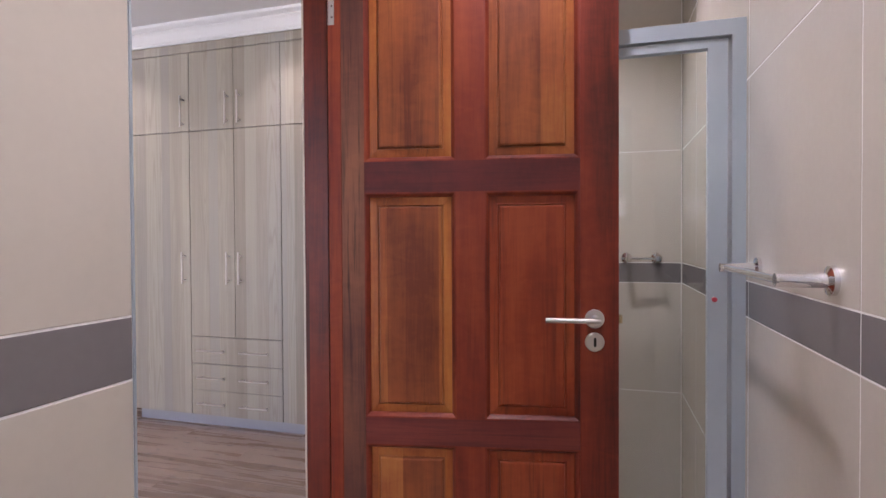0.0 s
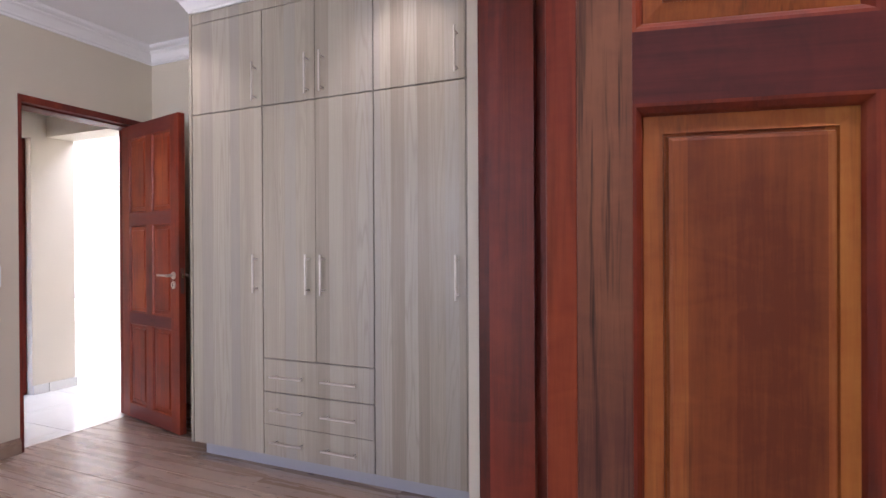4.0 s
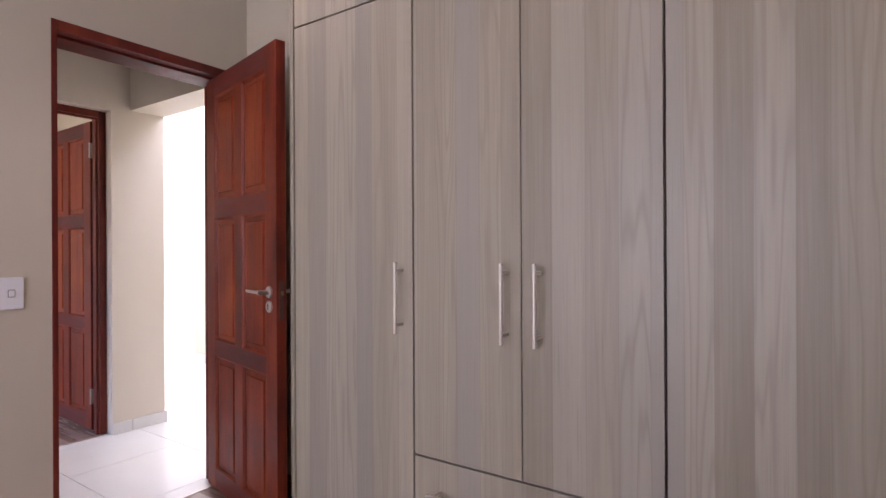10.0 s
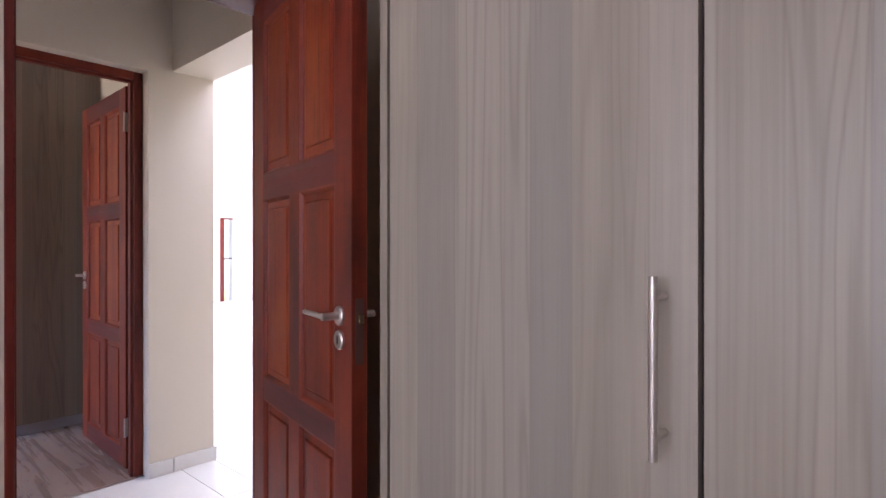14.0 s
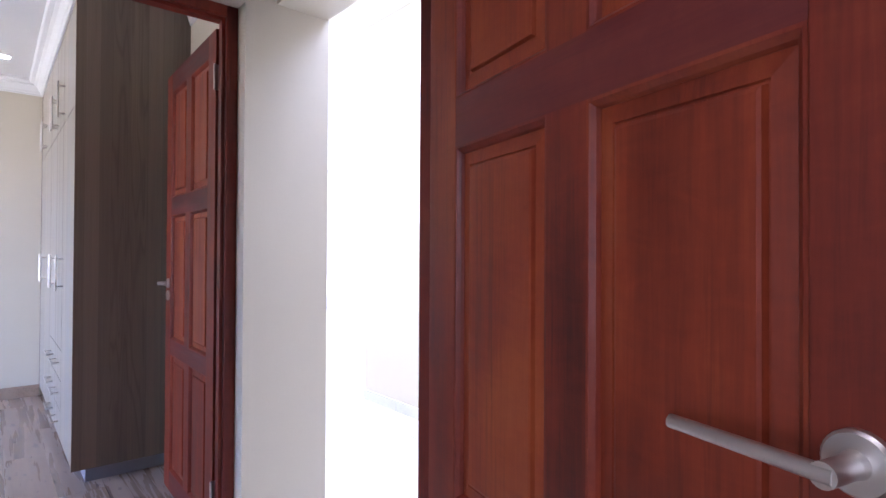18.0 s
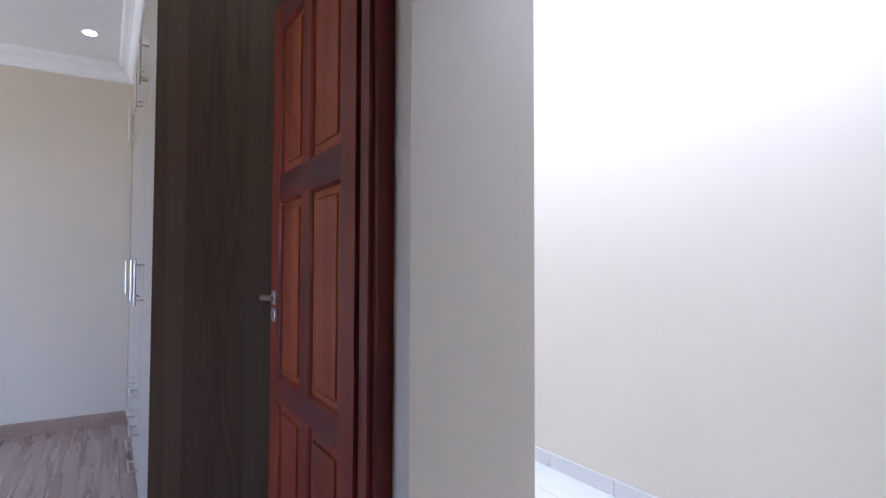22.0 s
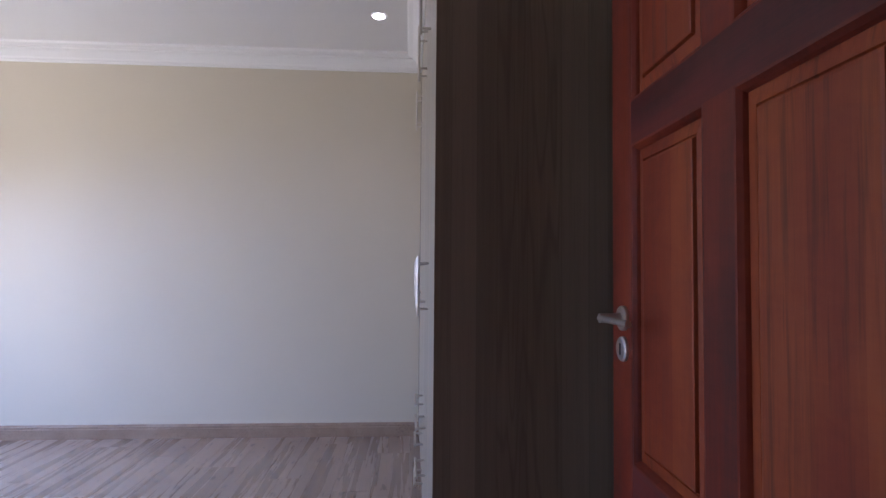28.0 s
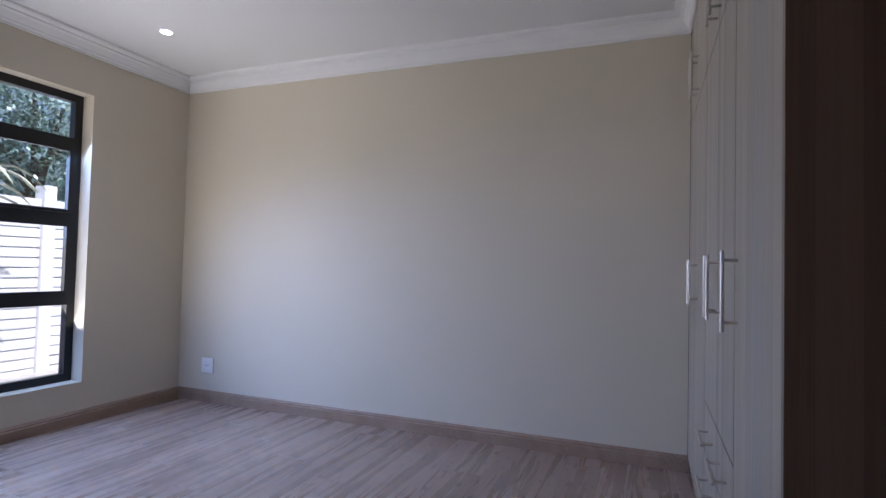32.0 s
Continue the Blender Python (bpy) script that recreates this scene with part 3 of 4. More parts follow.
ROWS_Z = ((0.095, 0.660), (0.732, 1.338), (1.420, 1.940))      # panel openings above the leaf's foot
STILE, MULL = 0.098, 0.075


def raised_panel(w, h, t):
    """A fielded panel w by h, centred, with a sunk bevel on both faces."""
    bm = bmesh.new()
    for s in (-1, 1):
        loops = []
        for inset, y in ((0.0, t * 0.12), (0.004, t * 0.16), (0.034, t * 0.28), (0.0355, t * 0.20), (0.0378, t * 0.20), (0.040, t * 0.36), (0.044, t * 0.385)):
            x, z = w / 2 - inset, h / 2 - inset
            loops.append([bm.verts.new((px, s * y, pz)) for px, pz in ((-x, -z), (x, -z), (x, z), (-x, z))])
        for k, (a, b) in enumerate(zip(loops, loops[1:])):
            for i in range(4):
                f = bm.faces.new((a[i], a[(i + 1) % 4], b[(i + 1) % 4], b[i]))
                f.material_index = 1 if k < 2 else 0
        bm.faces.new(loops[-1])
        if s == -1:
            rim = loops[0]
        else:
            for i in range(4):
                bm.faces.new((rim[i], rim[(i + 1) % 4], loops[0][(i + 1) % 4], loops[0][i]))
    return bm


def moulding(w, h, t):
    """The ovolo frame round a panel, on both faces."""
    bm = bmesh.new()
    for s in (-1, 1):
        prof = ((0.0, t * 0.5 - 0.0005), (0.004, t * 0.5 - 0.001), (0.010, t * 0.5 - 0.007), (0.013, t * 0.5 - 0.012), (0.013, t * 0.10))
        loops = []
        for inset, y in prof:
            x, z = w / 2 - inset, h / 2 - inset
            loops.append([bm.verts.new((px, s * y, pz)) for px, pz in ((-x, -z), (x, -z), (x, z), (-x, z))])
        for a, b in zip(loops, loops[1:]):
            for i in range(4):
                bm.faces.new((a[i], a[(i + 1) % 4], b[(i + 1) % 4], b[i]))
    return bm


def lever(side, t):
    """Lever handle on its round rose; side is the face it sits on."""
    y = side * t / 2
    bm = bmesh.new()
    lathe(bm, [(0.0245, 0), (0.0245, 0.006), (0.022, 0.009)], 28, "Y", (0, 0, 0))
    lathe(bm, [(0.011, 0.0085), (0.0095, 0.016), (0.0095, 0.05)], 16, "Y", (0, 0, 0))
    tube(bm, (0.006, 0.046, 0), (-0.128, 0.043, 0.001), 0.0068, 0.0062, 14)
    for v in bm.verts:
        v.co.y = y + side * v.co.y
    return bm


def escutcheon(side, t):
    bm = bmesh.new()
    lathe(bm, [(0.0245, 0), (0.0245, 0.006), (0.021, 0.009)], 28, "Y")
    for v in bm.verts:
        v.co.y = side * (t / 2 + v.co.y)
    return bm


def keyhole(side, t):
    y = t / 2 + 0.0095
    bm = bmesh.new()
    for z in (-0.0085, 0.0085):
        lathe(bm, [(0.0034, y - 0.003), (0.0034, y)], 14, "Y", (0, 0, z))
    box(bm, -0.0034, y - 0.003, -0.0085, 0.0034, y - 0.0001, 0.0085)
    for v in bm.verts:
        v.co.y = side * v.co.y
    return bm


def door_leaf(label, at, turn, LEAF_W=LEAF_W, hinge_panels=PANELWOOD, hinge_stile=MAHOGANY, margin=PANELWOOD, face_hinge=False):
    """Six-panel leaf, hinged at its local origin, reaching along +x; its faces at y = -T..0."""
    d = thing("panelled_door", label, "door", at, turn)
    t, yc = LEAF_T, -LEAF_T / 2
    xs = (0, STILE, (LEAF_W - MULL) / 2, (LEAF_W + MULL) / 2, LEAF_W - STILE, LEAF_W)
    seam = 0.036 if hinge_stile is MAHOGANY_DARK else xs[1]
    if seam < xs[1]:
        part("stile", boxes((seam, -t, 0, xs[1], 0, LEAF_H), bevel=0.001), hinge_stile, d, "smoky dark half of the glued stile")
    for x0, x1, wood in ((xs[0], seam, MAHOGANY), (xs[4], xs[5], MAHOGANY)):
        part("stile", boxes((x0, -t, 0, x1, 0, LEAF_H), bevel=0.002), wood, d)
    zs = [0.0, *[v for r in ROWS_Z for v in r], LEAF_H]
    for z0, z1 in zip(zs[::2], zs[1::2]):
        part("rail", boxes((xs[1], -t + 0.0005, z0, xs[4], -0.0005, z1)), MAHOGANY_X, d)
    for z0, z1 in ROWS_Z:
        part("muntin", boxes((xs[2], -t + 0.0005, z0, xs[3], -0.0005, z1)), MAHOGANY, d)
        for x0, x1, wood in ((xs[1], xs[2], hinge_panels), (xs[3], xs[4], hinge_panels if z0 > 1.4 else PANELWOOD)):
            p = part("panel", raised_panel(x1 - x0, z1 - z0, t), wood, d, "raised and fielded amber panel")
            p.data.materials.append(margin if x0 == xs[1] else wood)
            p.location = ((x0 + x1) / 2, yc, (z0 + z1) / 2)
            q = part("moulding", moulding(x1 - x0, z1 - z0, t), MAHOGANY, d)
            q.location = p.location
    hx = LEAF_W - 0.062
    for side in (-1, 1):
        h = part("lever_handle", lever(side, t), STEEL, d, "brushed steel lever handle on a round rose")
        h.location = (hx, yc, 1.004)
        e = part("escutcheon", escutcheon(side, t), STEEL, d, "round brushed steel keyhole plate")
        e.location = (hx, yc, 0.944)
        k = part("keyhole", keyhole(side, t), BLACK, e, "dark keyhole")
        k.location = (0, 0, 0)
    part("lock_plate", boxes((LEAF_W, yc - 0.011, 0.89, LEAF_W + 0.0015, yc + 0.011, 1.05)), DARKSTEEL, d)
    part("latch", boxes((LEAF_W + 0.0015, yc - 0.007, 0.990, LEAF_W + 0.012, yc + 0.007, 1.012), bevel=0.002), LATCH, d, "small brass latch bolt")
    for z in (0.22, 1.84):
        hb = bmesh.new()
        box(hb, -0.0015, -t + 0.004, z - 0.05, 0.0, -0.002, z + 0.05)
        tube(hb, (-0.004, 0.004, z - 0.05), (-0.004, 0.004, z + 0.05), 0.006, n=12)
        if face_hinge:
            box(hb, 0.003, -t - 0.0022, z - 0.05, 0.0185, -t, z + 0.05, bevel=0.0006)
        h = part("hinge", hb, STEEL, d, "steel butt hinge")
        for dz in (-0.03, 0.0, 0.03) if face_hinge else ():
            part("screw", lathe(bmesh.new(), [(0.0026, -t - 0.002), (0.0026, -t - 0.0027)], 10, "Y", (0.0125, 0, z + dz)), DARKSTEEL, h)
    return d


def door_frame(name, axis_x0, axis_x1, y0, y1, rebate_x, label, wood=None, near=0.042):
    """Hardwood frame in a wall that runs along y: jambs and head with a stop."""
    f = tagged(new(name), label, "door frame", kind="structure")
    w, n, wood = 0.042, near, wood or FRAMEWOOD
    part("jamb", boxes((axis_x0, y0, 0, axis_x1, y0 + n, DH), bevel=0.003), wood, f)
    part("jamb", boxes((axis_x0, y1 - w, 0, axis_x1, y1, DH), bevel=0.003), wood, f)
    part("head", boxes((axis_x0, y0 + n, DH - w, axis_x1, y1 - w, DH), bevel=0.003), wood, f)
    s0, s1 = rebate_x
    part("door_stop", boxes((s0, y0 + n, 0, s1, y0 + n + 0.012, DH - w)), wood, f)
    part("door_stop", boxes((s0, y1 - w - 0.012, 0, s1, y1 - w, DH - w)), wood, f)
    part("door_stop", boxes((s0, y0 + n + 0.012, DH - w - 0.012, s1, y1 - w - 0.012, DH - w)), wood, f)
    return f


door_frame("door_frame_bath", X_B + 0.03, X_BB - 0.003, D1[0], D1[1], (X_B + 0.05, X_B + 0.11), "red mahogany door frame set in the bathroom doorway", MAHOGANY)
door_frame("door_frame_lobby_east", X_D2H + 0.01, X_D2 + 0.004, *D2, (X_D2H + 0.02, X_D2 - 0.045), "dark mahogany door frame of the bedroom doorway", near=0.02)
door_frame("door_frame_lobby_west", X_D3B - 0.004, X_D3 - 0.075, *D3, (X_D3B + 0.045, X_D3 - 0.095), "dark mahogany door frame beside the pale pillar")


# hinge points
H1, H2, H3 = (0.286, 2.449), (-3.165, 4.423), (-4.555, 4.415)
door_leaf("open red mahogany six-panel door into the bathroom", (*H1, 0.012), 10.5, 0.765, PANEL_AMBER, MAHOGANY_DARK, BEVELWOOD, True)
door_leaf("open red mahogany six-panel door beside the wardrobe", (*H2, 0.012), -12.6, 0.768)
door_leaf("open red mahogany six-panel door into the far bedroom", (*H3, 0.012), 179.2)


# ---- wardrobes ----
def bar_handle(length, upright):
    bm = bmesh.new()
    h = length / 2
    e = Vector((0, 0, 1)) if upright else Vector((1, 0, 0))
    o = Vector((0, -0.035, 0))
    tube(bm, o - e * h, o + e * h, 0.0052, n=20)
    for s in (-1, 1):
        tube(bm, e * s * (h - 0.024), o + e * s * (h - 0.024), 0.0045, n=10)
    return bm


HANDLE_V, HANDLE_H = mesh_of("handle", bar_handle(0.205, True), STEEL), mesh_of("drawer_handle", bar_handle(0.208, False), STEEL)


def front(name, x0, x1, z0, z1, parent):
    return part(name, boxes((x0, -0.018, z0, x1, 0.0, z1), bevel=0.0008), DECOR, parent)


def wardrobe(label, at, width, bays, depth, body_mat, top, ceil):
    """Fitted wardrobe: local x runs 0..width along its front, local y = 0 is the carcass front. bays: (x0, x1, kind)."""
    w = thing("built_in_wardrobe", label, "wardrobe", at)
    # dark carcass colour stands in for shade behind the door and drawer gaps
    part("carcass", boxes((0.004, 0.0, 0.08, width - 0.004, depth, top)), GAP_SHADE, w)
    part("plinth", boxes((0.03, 0.045, 0.0, width - 0.03, depth, 0.08)), PLINTH, w, "grey recessed plinth")
    part("side_panel", boxes((-0.016, -0.02, 0.078, 0.003, depth, ceil - 0.002), bevel=0.001), body_mat, w)
    part("side_panel", boxes((width - 0.003, -0.02, 0.078, width + 0.016, depth, ceil - 0.002), bevel=0.001), body_mat, w)
    part("top_filler", boxes((0.004, -0.016, top + 0.002, width - 0.004, 0.3, ceil - 0.004)), DECOR, w)
    split = top - 0.515
    for x0, x1, kind in bays:
        xm = (x0 + x1) / 2
        low = 0.600 if kind == "drawers" else 0.083
        cols = ((x0, x1),) if kind in ("single_r", "single_l") else ((x0, xm), (xm, x1))
        for i, (a, b) in enumerate(cols):
            right = kind == "single_r" or (len(cols) == 2 and i == 0)
            ga, gb = 0.0032 if a == x0 else 0.0014, 0.0032 if b == x1 else 0.0014
            for nm, z0, z1, hz in (("door", low, split, 1.050), ("upper_door", split, top, top - 0.387)):
                f = front(nm, a + ga, b - gb, z0 + 0.0028, z1 - 0.0028, w)
                piece("handle", HANDLE_V, f, ((b - 0.040) if right else (a + 0.051), -0.018, hz))
        if kind == "drawers":
            for z0, z1 in ((0.083, 0.248), (0.248, 0.422), (0.422, 0.600)):
                f = front("drawer", x0 + 0.0028, x1 - 0.0028, z0 + (0.0012 if z0 == 0.248 else 0.0026), z1 - (0.0012 if z1 == 0.248 else 0.0026), w)
                for k in (0.25, 0.72):
                    piece("handle", HANDLE_H, f, (x0 + k * (x1 - x0), -0.018, (z0 + z1) / 2))
    return w


wardrobe("grey-brown wood-grain built-in wardrobe with steel bar handles", (W1L, WD1_Y + 0.018, 0), 0.058 - W1L,
         [(0.004, 0.512, "single_r"), (0.512, 1.197, "drawers"), (1.197, 2.154, "double")], Y_BACK - WD1_Y - 0.02, DECOR, 2.46, 2.54)
nib = bmesh.new()
lo, hi = [[nib.verts.new((x, y, z)) for x, y in ((X_B, 2.60), (X_B, Y_BACK), (0.076, Y_BACK), (0.076, 2.78))] for z in (0.0, CEIL_E)]
nib.faces.new(lo), nib.faces.new(hi)
for i in range(4):
    nib.faces.new((lo[i], lo[(i + 1) % 4], hi[(i + 1) % 4], hi[i]))
part("wall_nib", nib, WALL)
tagged(bpy.data.objects["wall_nib"], "cream wall nib beside the wardrobe", "wall", kind="structure")
WW = W2R - X_FAR
wardrobe("pale wood-grain built-in wardrobe with a dark brown end panel", (X_FAR + 0.02, WD2_Y + 0.018, 0), WW - 0.036,
         [(0.0, 0.93, "double"), (0.93, 1.69, "drawers"), (1.69, WW - 0.04, "single_l")], 4.60 - WD2_Y - 0.02, DECOR_DARK, CEIL_W - 0.13, CEIL_W)


# ---- fittings ----
def plate(name, label, cat, at, turn, w, h, kind):
    """A cover plate whose face looks along local -y."""
    p = thing(name, label, cat, at, turn)
    part("cover_plate", boxes((-w / 2, -0.009, -h / 2, w / 2, 0, h / 2), bevel=0.003), WHITEPL, p)
    if kind == "switch":
        part("rocker", boxes((-0.009, -0.013, -0.012, 0.009, -0.009, 0.012), bevel=0.0015), WHITEPL, p)
        part("rocker_slot", boxes((-0.011, -0.0095, -0.014, 0.011, -0.0088, 0.014)), GREYPL, p)
    else:
        part("socket_face", boxes((-0.034, -0.012, -0.034, 0.034, -0.009, 0.034), bevel=0.003), WHITEPL, p)
        for x in (-0.014, 0.0, 0.014):
            part("socket_hole", boxes((x - 0.003, -0.0125, -0.003, x + 0.003, -0.0119, 0.003)), BLACK, p)
    return p


plate("light_switch", "white plastic light switch beside the bedroom door", "light switch", (X_D2, 3.535, 1.035), 90, 0.076, 0.118, "switch")
plate("light_switch", "white plastic light switch near the bathroom door", "light switch", (0.076, 2.90, 1.03), -90, 0.125, 0.125, "switch")
plate("wall_socket", "square white wall socket above the skirting", "socket", (X_FAR, 0.66, 0.28), 90, 0.116, 0.116, "socket")


def downlight(at, top, watts, colour=(1.0, 0.9, 0.78)):
    d = thing("recessed_downlight", "small round recessed ceiling downlight, lit; added unseen in the bathroom", "downlight", (*at, top), group="ceiling downlights")
    ring = bmesh.new()
    lathe(ring, [(0.036, -0.001), (0.036, -0.004), (0.046, -0.004), (0.048, 0.0)], 28)
    part("trim_ring", ring, WHITEPL, d)
    part("lamp_face", lathe(bmesh.new(), [(0.032, -0.0042), (0.032, -0.0075), (0.022, -0.010)], 24), LED, d, "glowing lamp face")
    s = new("downlight_beam", bpy.data.lights.new("downlight_beam", "SPOT"))
    s.data.energy, s.data.spot_size, s.data.spot_blend, s.data.shadow_soft_size, s.data.color = watts, radians(110), 0.8, 0.03, colour
    s.matrix_world = look((*at, top - 0.03), (*at, 0))
    return d


for p in ((-0.75, 3.72), (-2.17, 3.71)):
    downlight(p, CEIL_E, L_SPOT)
for p in ((-7.28, 3.81), (-7.10, 0.965)):
    downlight(p, CEIL_W, 1.6)
# bathroom trio is unseen, added to light the tiles and the door
for p in ((0.86, 1.05), (0.86, 2.1), (0.90, 3.1)):
    downlight(p, CEILING, L_BATH_FILL, (1.0, 0.97, 0.93))

# ---- bedroom windows ----
def window(name, x0, x1, z0, z1, label):
    w = tagged(new(name), label, "window", kind="structure")
    ya, yb = Y_S - 0.15, Y_S - 0.10
    t = 0.052
    part("window_frame", boxes((x0, ya, z0, x0 + t, yb, z1), (x1 - t, ya, z0, x1, yb, z1), (x0 + t, ya, z0, x1 - t, yb, z0 + t), (x0 + t, ya, z1 - t, x1 - t, yb, z1)), ALU_DARK, w, "charcoal aluminium frame")
    rails = (0.816, 1.354, 1.854)
    xm = (x0 + x1) / 2
    part("mullion", boxes((xm - 0.03, ya, z0 + t, xm + 0.03, yb, z1 - t)), ALU_DARK, w)
    zs = (z0 + t, *rails, z1 - t)
    for xa, xb in ((x0 + t, xm - 0.03), (xm + 0.03, x1 - t)):
        for i, r in enumerate(rails):
            part("transom", boxes((xa, ya, r - 0.035, xb, yb, r + 0.035)), ALU_DARK, w)
        for a, b in zip(zs, zs[1:]):
            lo, hi = a + (0.035 if a in rails else 0), b - (0.035 if b in rails else 0)
            if a == rails[1] - 0 or a == rails[0]:
                part("sash", boxes((xa, yb - 0.02, lo, xa + 0.03, yb + 0.012, hi), (xb - 0.03, yb - 0.02, lo, xb, yb + 0.012, hi), (xa + 0.03, yb - 0.02, lo, xb - 0.03, yb + 0.012, lo + 0.022), (xa + 0.03, yb - 0.02, hi - 0.022, xb - 0.03, yb + 0.012, hi)), ALU_DARK, w)
            p = part("pane", boxes((xa, ya + 0.02, lo, xb, ya + 0.026, hi)), GLASS, w)
            p.visible_shadow = False
    return w


window("window_bedroom_west", *WIN, "tall charcoal aluminium window onto a garden wall")
# unseen copy of the west window, added as the east bedroom's light source
window("window_bedroom_east_assumed", *WINE, "tall charcoal aluminium bedroom window")
bw = tagged(new("window_bath"), "small charcoal aluminium bathroom window", "window", kind="structure")
part("window_frame", boxes((0.5, 0.13, 1.35, 0.54, 0.17, 2.15), (1.18, 0.13, 1.35, 1.22, 0.17, 2.15), (0.54, 0.13, 1.35, 1.18, 0.17, 1.39), (0.54, 0.13, 2.11, 1.18, 0.17, 2.15)), ALU_DARK, bw)
p = part("pane", boxes((0.54, 0.145, 1.39, 1.18, 0.15, 2.11)), GLASS, bw)
p.visible_shadow = False

# timber glass door of the living space
lw = tagged(new("door_living"), "red-brown timber glass door in bright daylight", "glass door", kind="structure")
part("stile", boxes((-13.12, 9.05, 0.0, -12.985, 9.145, 1.86), bevel=0.004), FRAMEWOOD, lw)
part("head", boxes((-13.12, 9.145, 1.83, -13.02, 9.36, 1.86)), FRAMEWOOD, lw)
part("transom", boxes((-13.1, 9.145, 0.93, -13.05, 9.36, 0.97)), GREYPL, lw)
p = part("pane", boxes((-13.09, 9.145, 0.0, -13.08, 9.36, 1.83)), GLASS, lw)
p.visible_shadow = False
we = thing("wall_socket", "small grey socket on the end of the passage wall", "socket", (-6.1, Y_HALL + 0.06, 0.53))
part("cover_plate", boxes((-0.02, -0.05, -0.05, 0.0, 0.05, 0.05), bevel=0.003), GREYPL, we)

# ---- shower and bathroom fittings ----
Y_SH = 2.62
sh = thing("shower_screen", "framed shower screen with pale blue-grey aluminium and clear glass", "shower screen", (0, Y_SH, 0))
SH_T = 1.782
part("outer_frame", boxes((1.323, 0, 0.0, 1.365, 0.05, SH_T)), ALU_BLUE, sh)
part("outer_frame", boxes((X_BB, 0, 0.0, X_BB + 0.04, 0.05, SH_T)), ALU_BLUE, sh)
part("head_rail", boxes((X_BB + 0.04, 0, SH_T - 0.04, 1.323, 0.05, SH_T)), ALU_BLUE, sh)
sd = part("shower_door", boxes((1.268, 0.008, 0.06, 1.314, 0.034, SH_T - 0.045), (0.80, 0.008, 0.06, 0.83, 0.034, SH_T - 0.045), (0.83, 0.008, SH_T - 0.068, 1.268, 0.034, SH_T - 0.045), (0.83, 0.008, 0.06, 1.268, 0.034, 0.09)), ALU_BLUE, sh, "framed glass shower door")
p = part("pane", boxes((0.83, 0.018, 0.09, 1.268, 0.024, SH_T - 0.068)), GLASS, sd)
p.visible_shadow = False
p = part("pane", boxes((X_BB + 0.04, 0.018, 0.06, 0.80, 0.024, SH_T - 0.04)), GLASS, sh)
p.visible_shadow = False
part("catch", lathe(bmesh.new(), [(0.0065, 0.0), (0.0065, -0.010), (0.0045, -0.012)], 16, "Y", (1.283, 0.008, 1.064)), REDPL, sh, "small red plastic catch")
setting("shower_kerb", boxes((X_BB, Y_SH - 0.02, 0, 1.365, Y_SH + 0.08, 0.055), bevel=0.004), BEIGETILE, "beige tiled shower kerb", "kerb")


def rail(at, turn, length, label):
    """Chrome towel rail: bar along local x, wall at local y = 0, reaching to -y."""
    r = thing("towel_rail", label, "towel rail", at, turn)
    bm = tube(bmesh.new(), (0, -0.075, 0), (length, -0.075, 0), 0.0068, n=14)
    part("bar", bm, CHROME, r)
    for x in (0.0, length):
        bm = bmesh.new()
        lathe(bm, [(0.024, 0.0), (0.024, -0.008), (0.012, -0.012), (0.011, -0.08), (0.0115, -0.084)], 20, "Y", (x, 0, 0))
        part("bracket", bm, CHROME, r, "round chrome wall bracket")
    return r


rail((1.355, 2.50, 1.153), -90, 0.415, "chrome towel rail fixed to the beige tiled wall") 
rail((1.119, Y_SHB - 0.01, 1.135), 0, 0.128, "short chrome rail inside the shower")

# ---- wall tiles ----
ZROWS = ((0.0, 0.525), (0.528, 1.022), (1.025, 1.113), (1.116, 1.62), (1.623, 2.12), (2.123, 2.61))


def tile_wall(owner, plane, at, out, runs):
    """Tiles on a wall: plane 'x' or 'y', at its face, standing out by out (signed)."""
    for a, b, c, d in runs:
        lo, hi = sorted((at, at + out * 0.95))
        part("grout_bed", boxes((lo, a, c, hi, b + 0.003, d - 0.01) if plane == "x" else (a, lo, c, b + 0.003, hi, d - 0.01)), GROUT, owner)
    for z0, z1 in ZROWS:
        grey = 1.0 < z0 < 1.05
        for a, b, c, d in runs:
            z00, z11 = max(z0, c), min(z1, d)
            if z11 - z00 < 0.01:
                continue
            lo, hi = sorted((at, at + out))
            q = (lo, a, z00, hi, b, z11) if plane == "x" else (a, lo, z00, b, hi, z11)
            part("border_tile" if grey else "wall_tile", boxes(q, bevel=0.001), GREYTILE if grey else BEIGETILE, owner)


WB, WS, WK = bpy.data.objects["wall_bath"], bpy.data.objects["wall_bath_side"], bpy.data.objects["wall_shower_back"]
tile_wall(WB, "x", X_BB, 0.01, [(Y_S, 0.50, 0, 2.62), (0.503, 1.10, 0, 2.62), (1.103, 1.706, 0, 2.62), (D1[1] + 0.004, 3.10, 0, 2.62), (3.103, Y_SHB, 0, 2.62), (D1[0], D1[1], DH, 2.62)])
tile_wall(WS, "x", 1.365, -0.01, [(Y_S, 0.794, 0, 2.62), (0.797, 1.394, 0, 2.62), (1.397, 1.994, 0, 2.62), (1.997, 2.594, 0, 2.62), (2.597, 3.347, 0, 2.62), (3.35, Y_SHB - 0.01, 0, 2.62)])
tile_wall(WK, "y", Y_SHB, -0.01, [(X_BB, 0.749, 0, 2.62), (0.752, 1.35, 0, 2.62)])
part("edge_trim", boxes((X_BB - 0.002, 1.7065, 0, X_BB + 0.012, 1.7105, DH)), ALU_BLUE, WB)

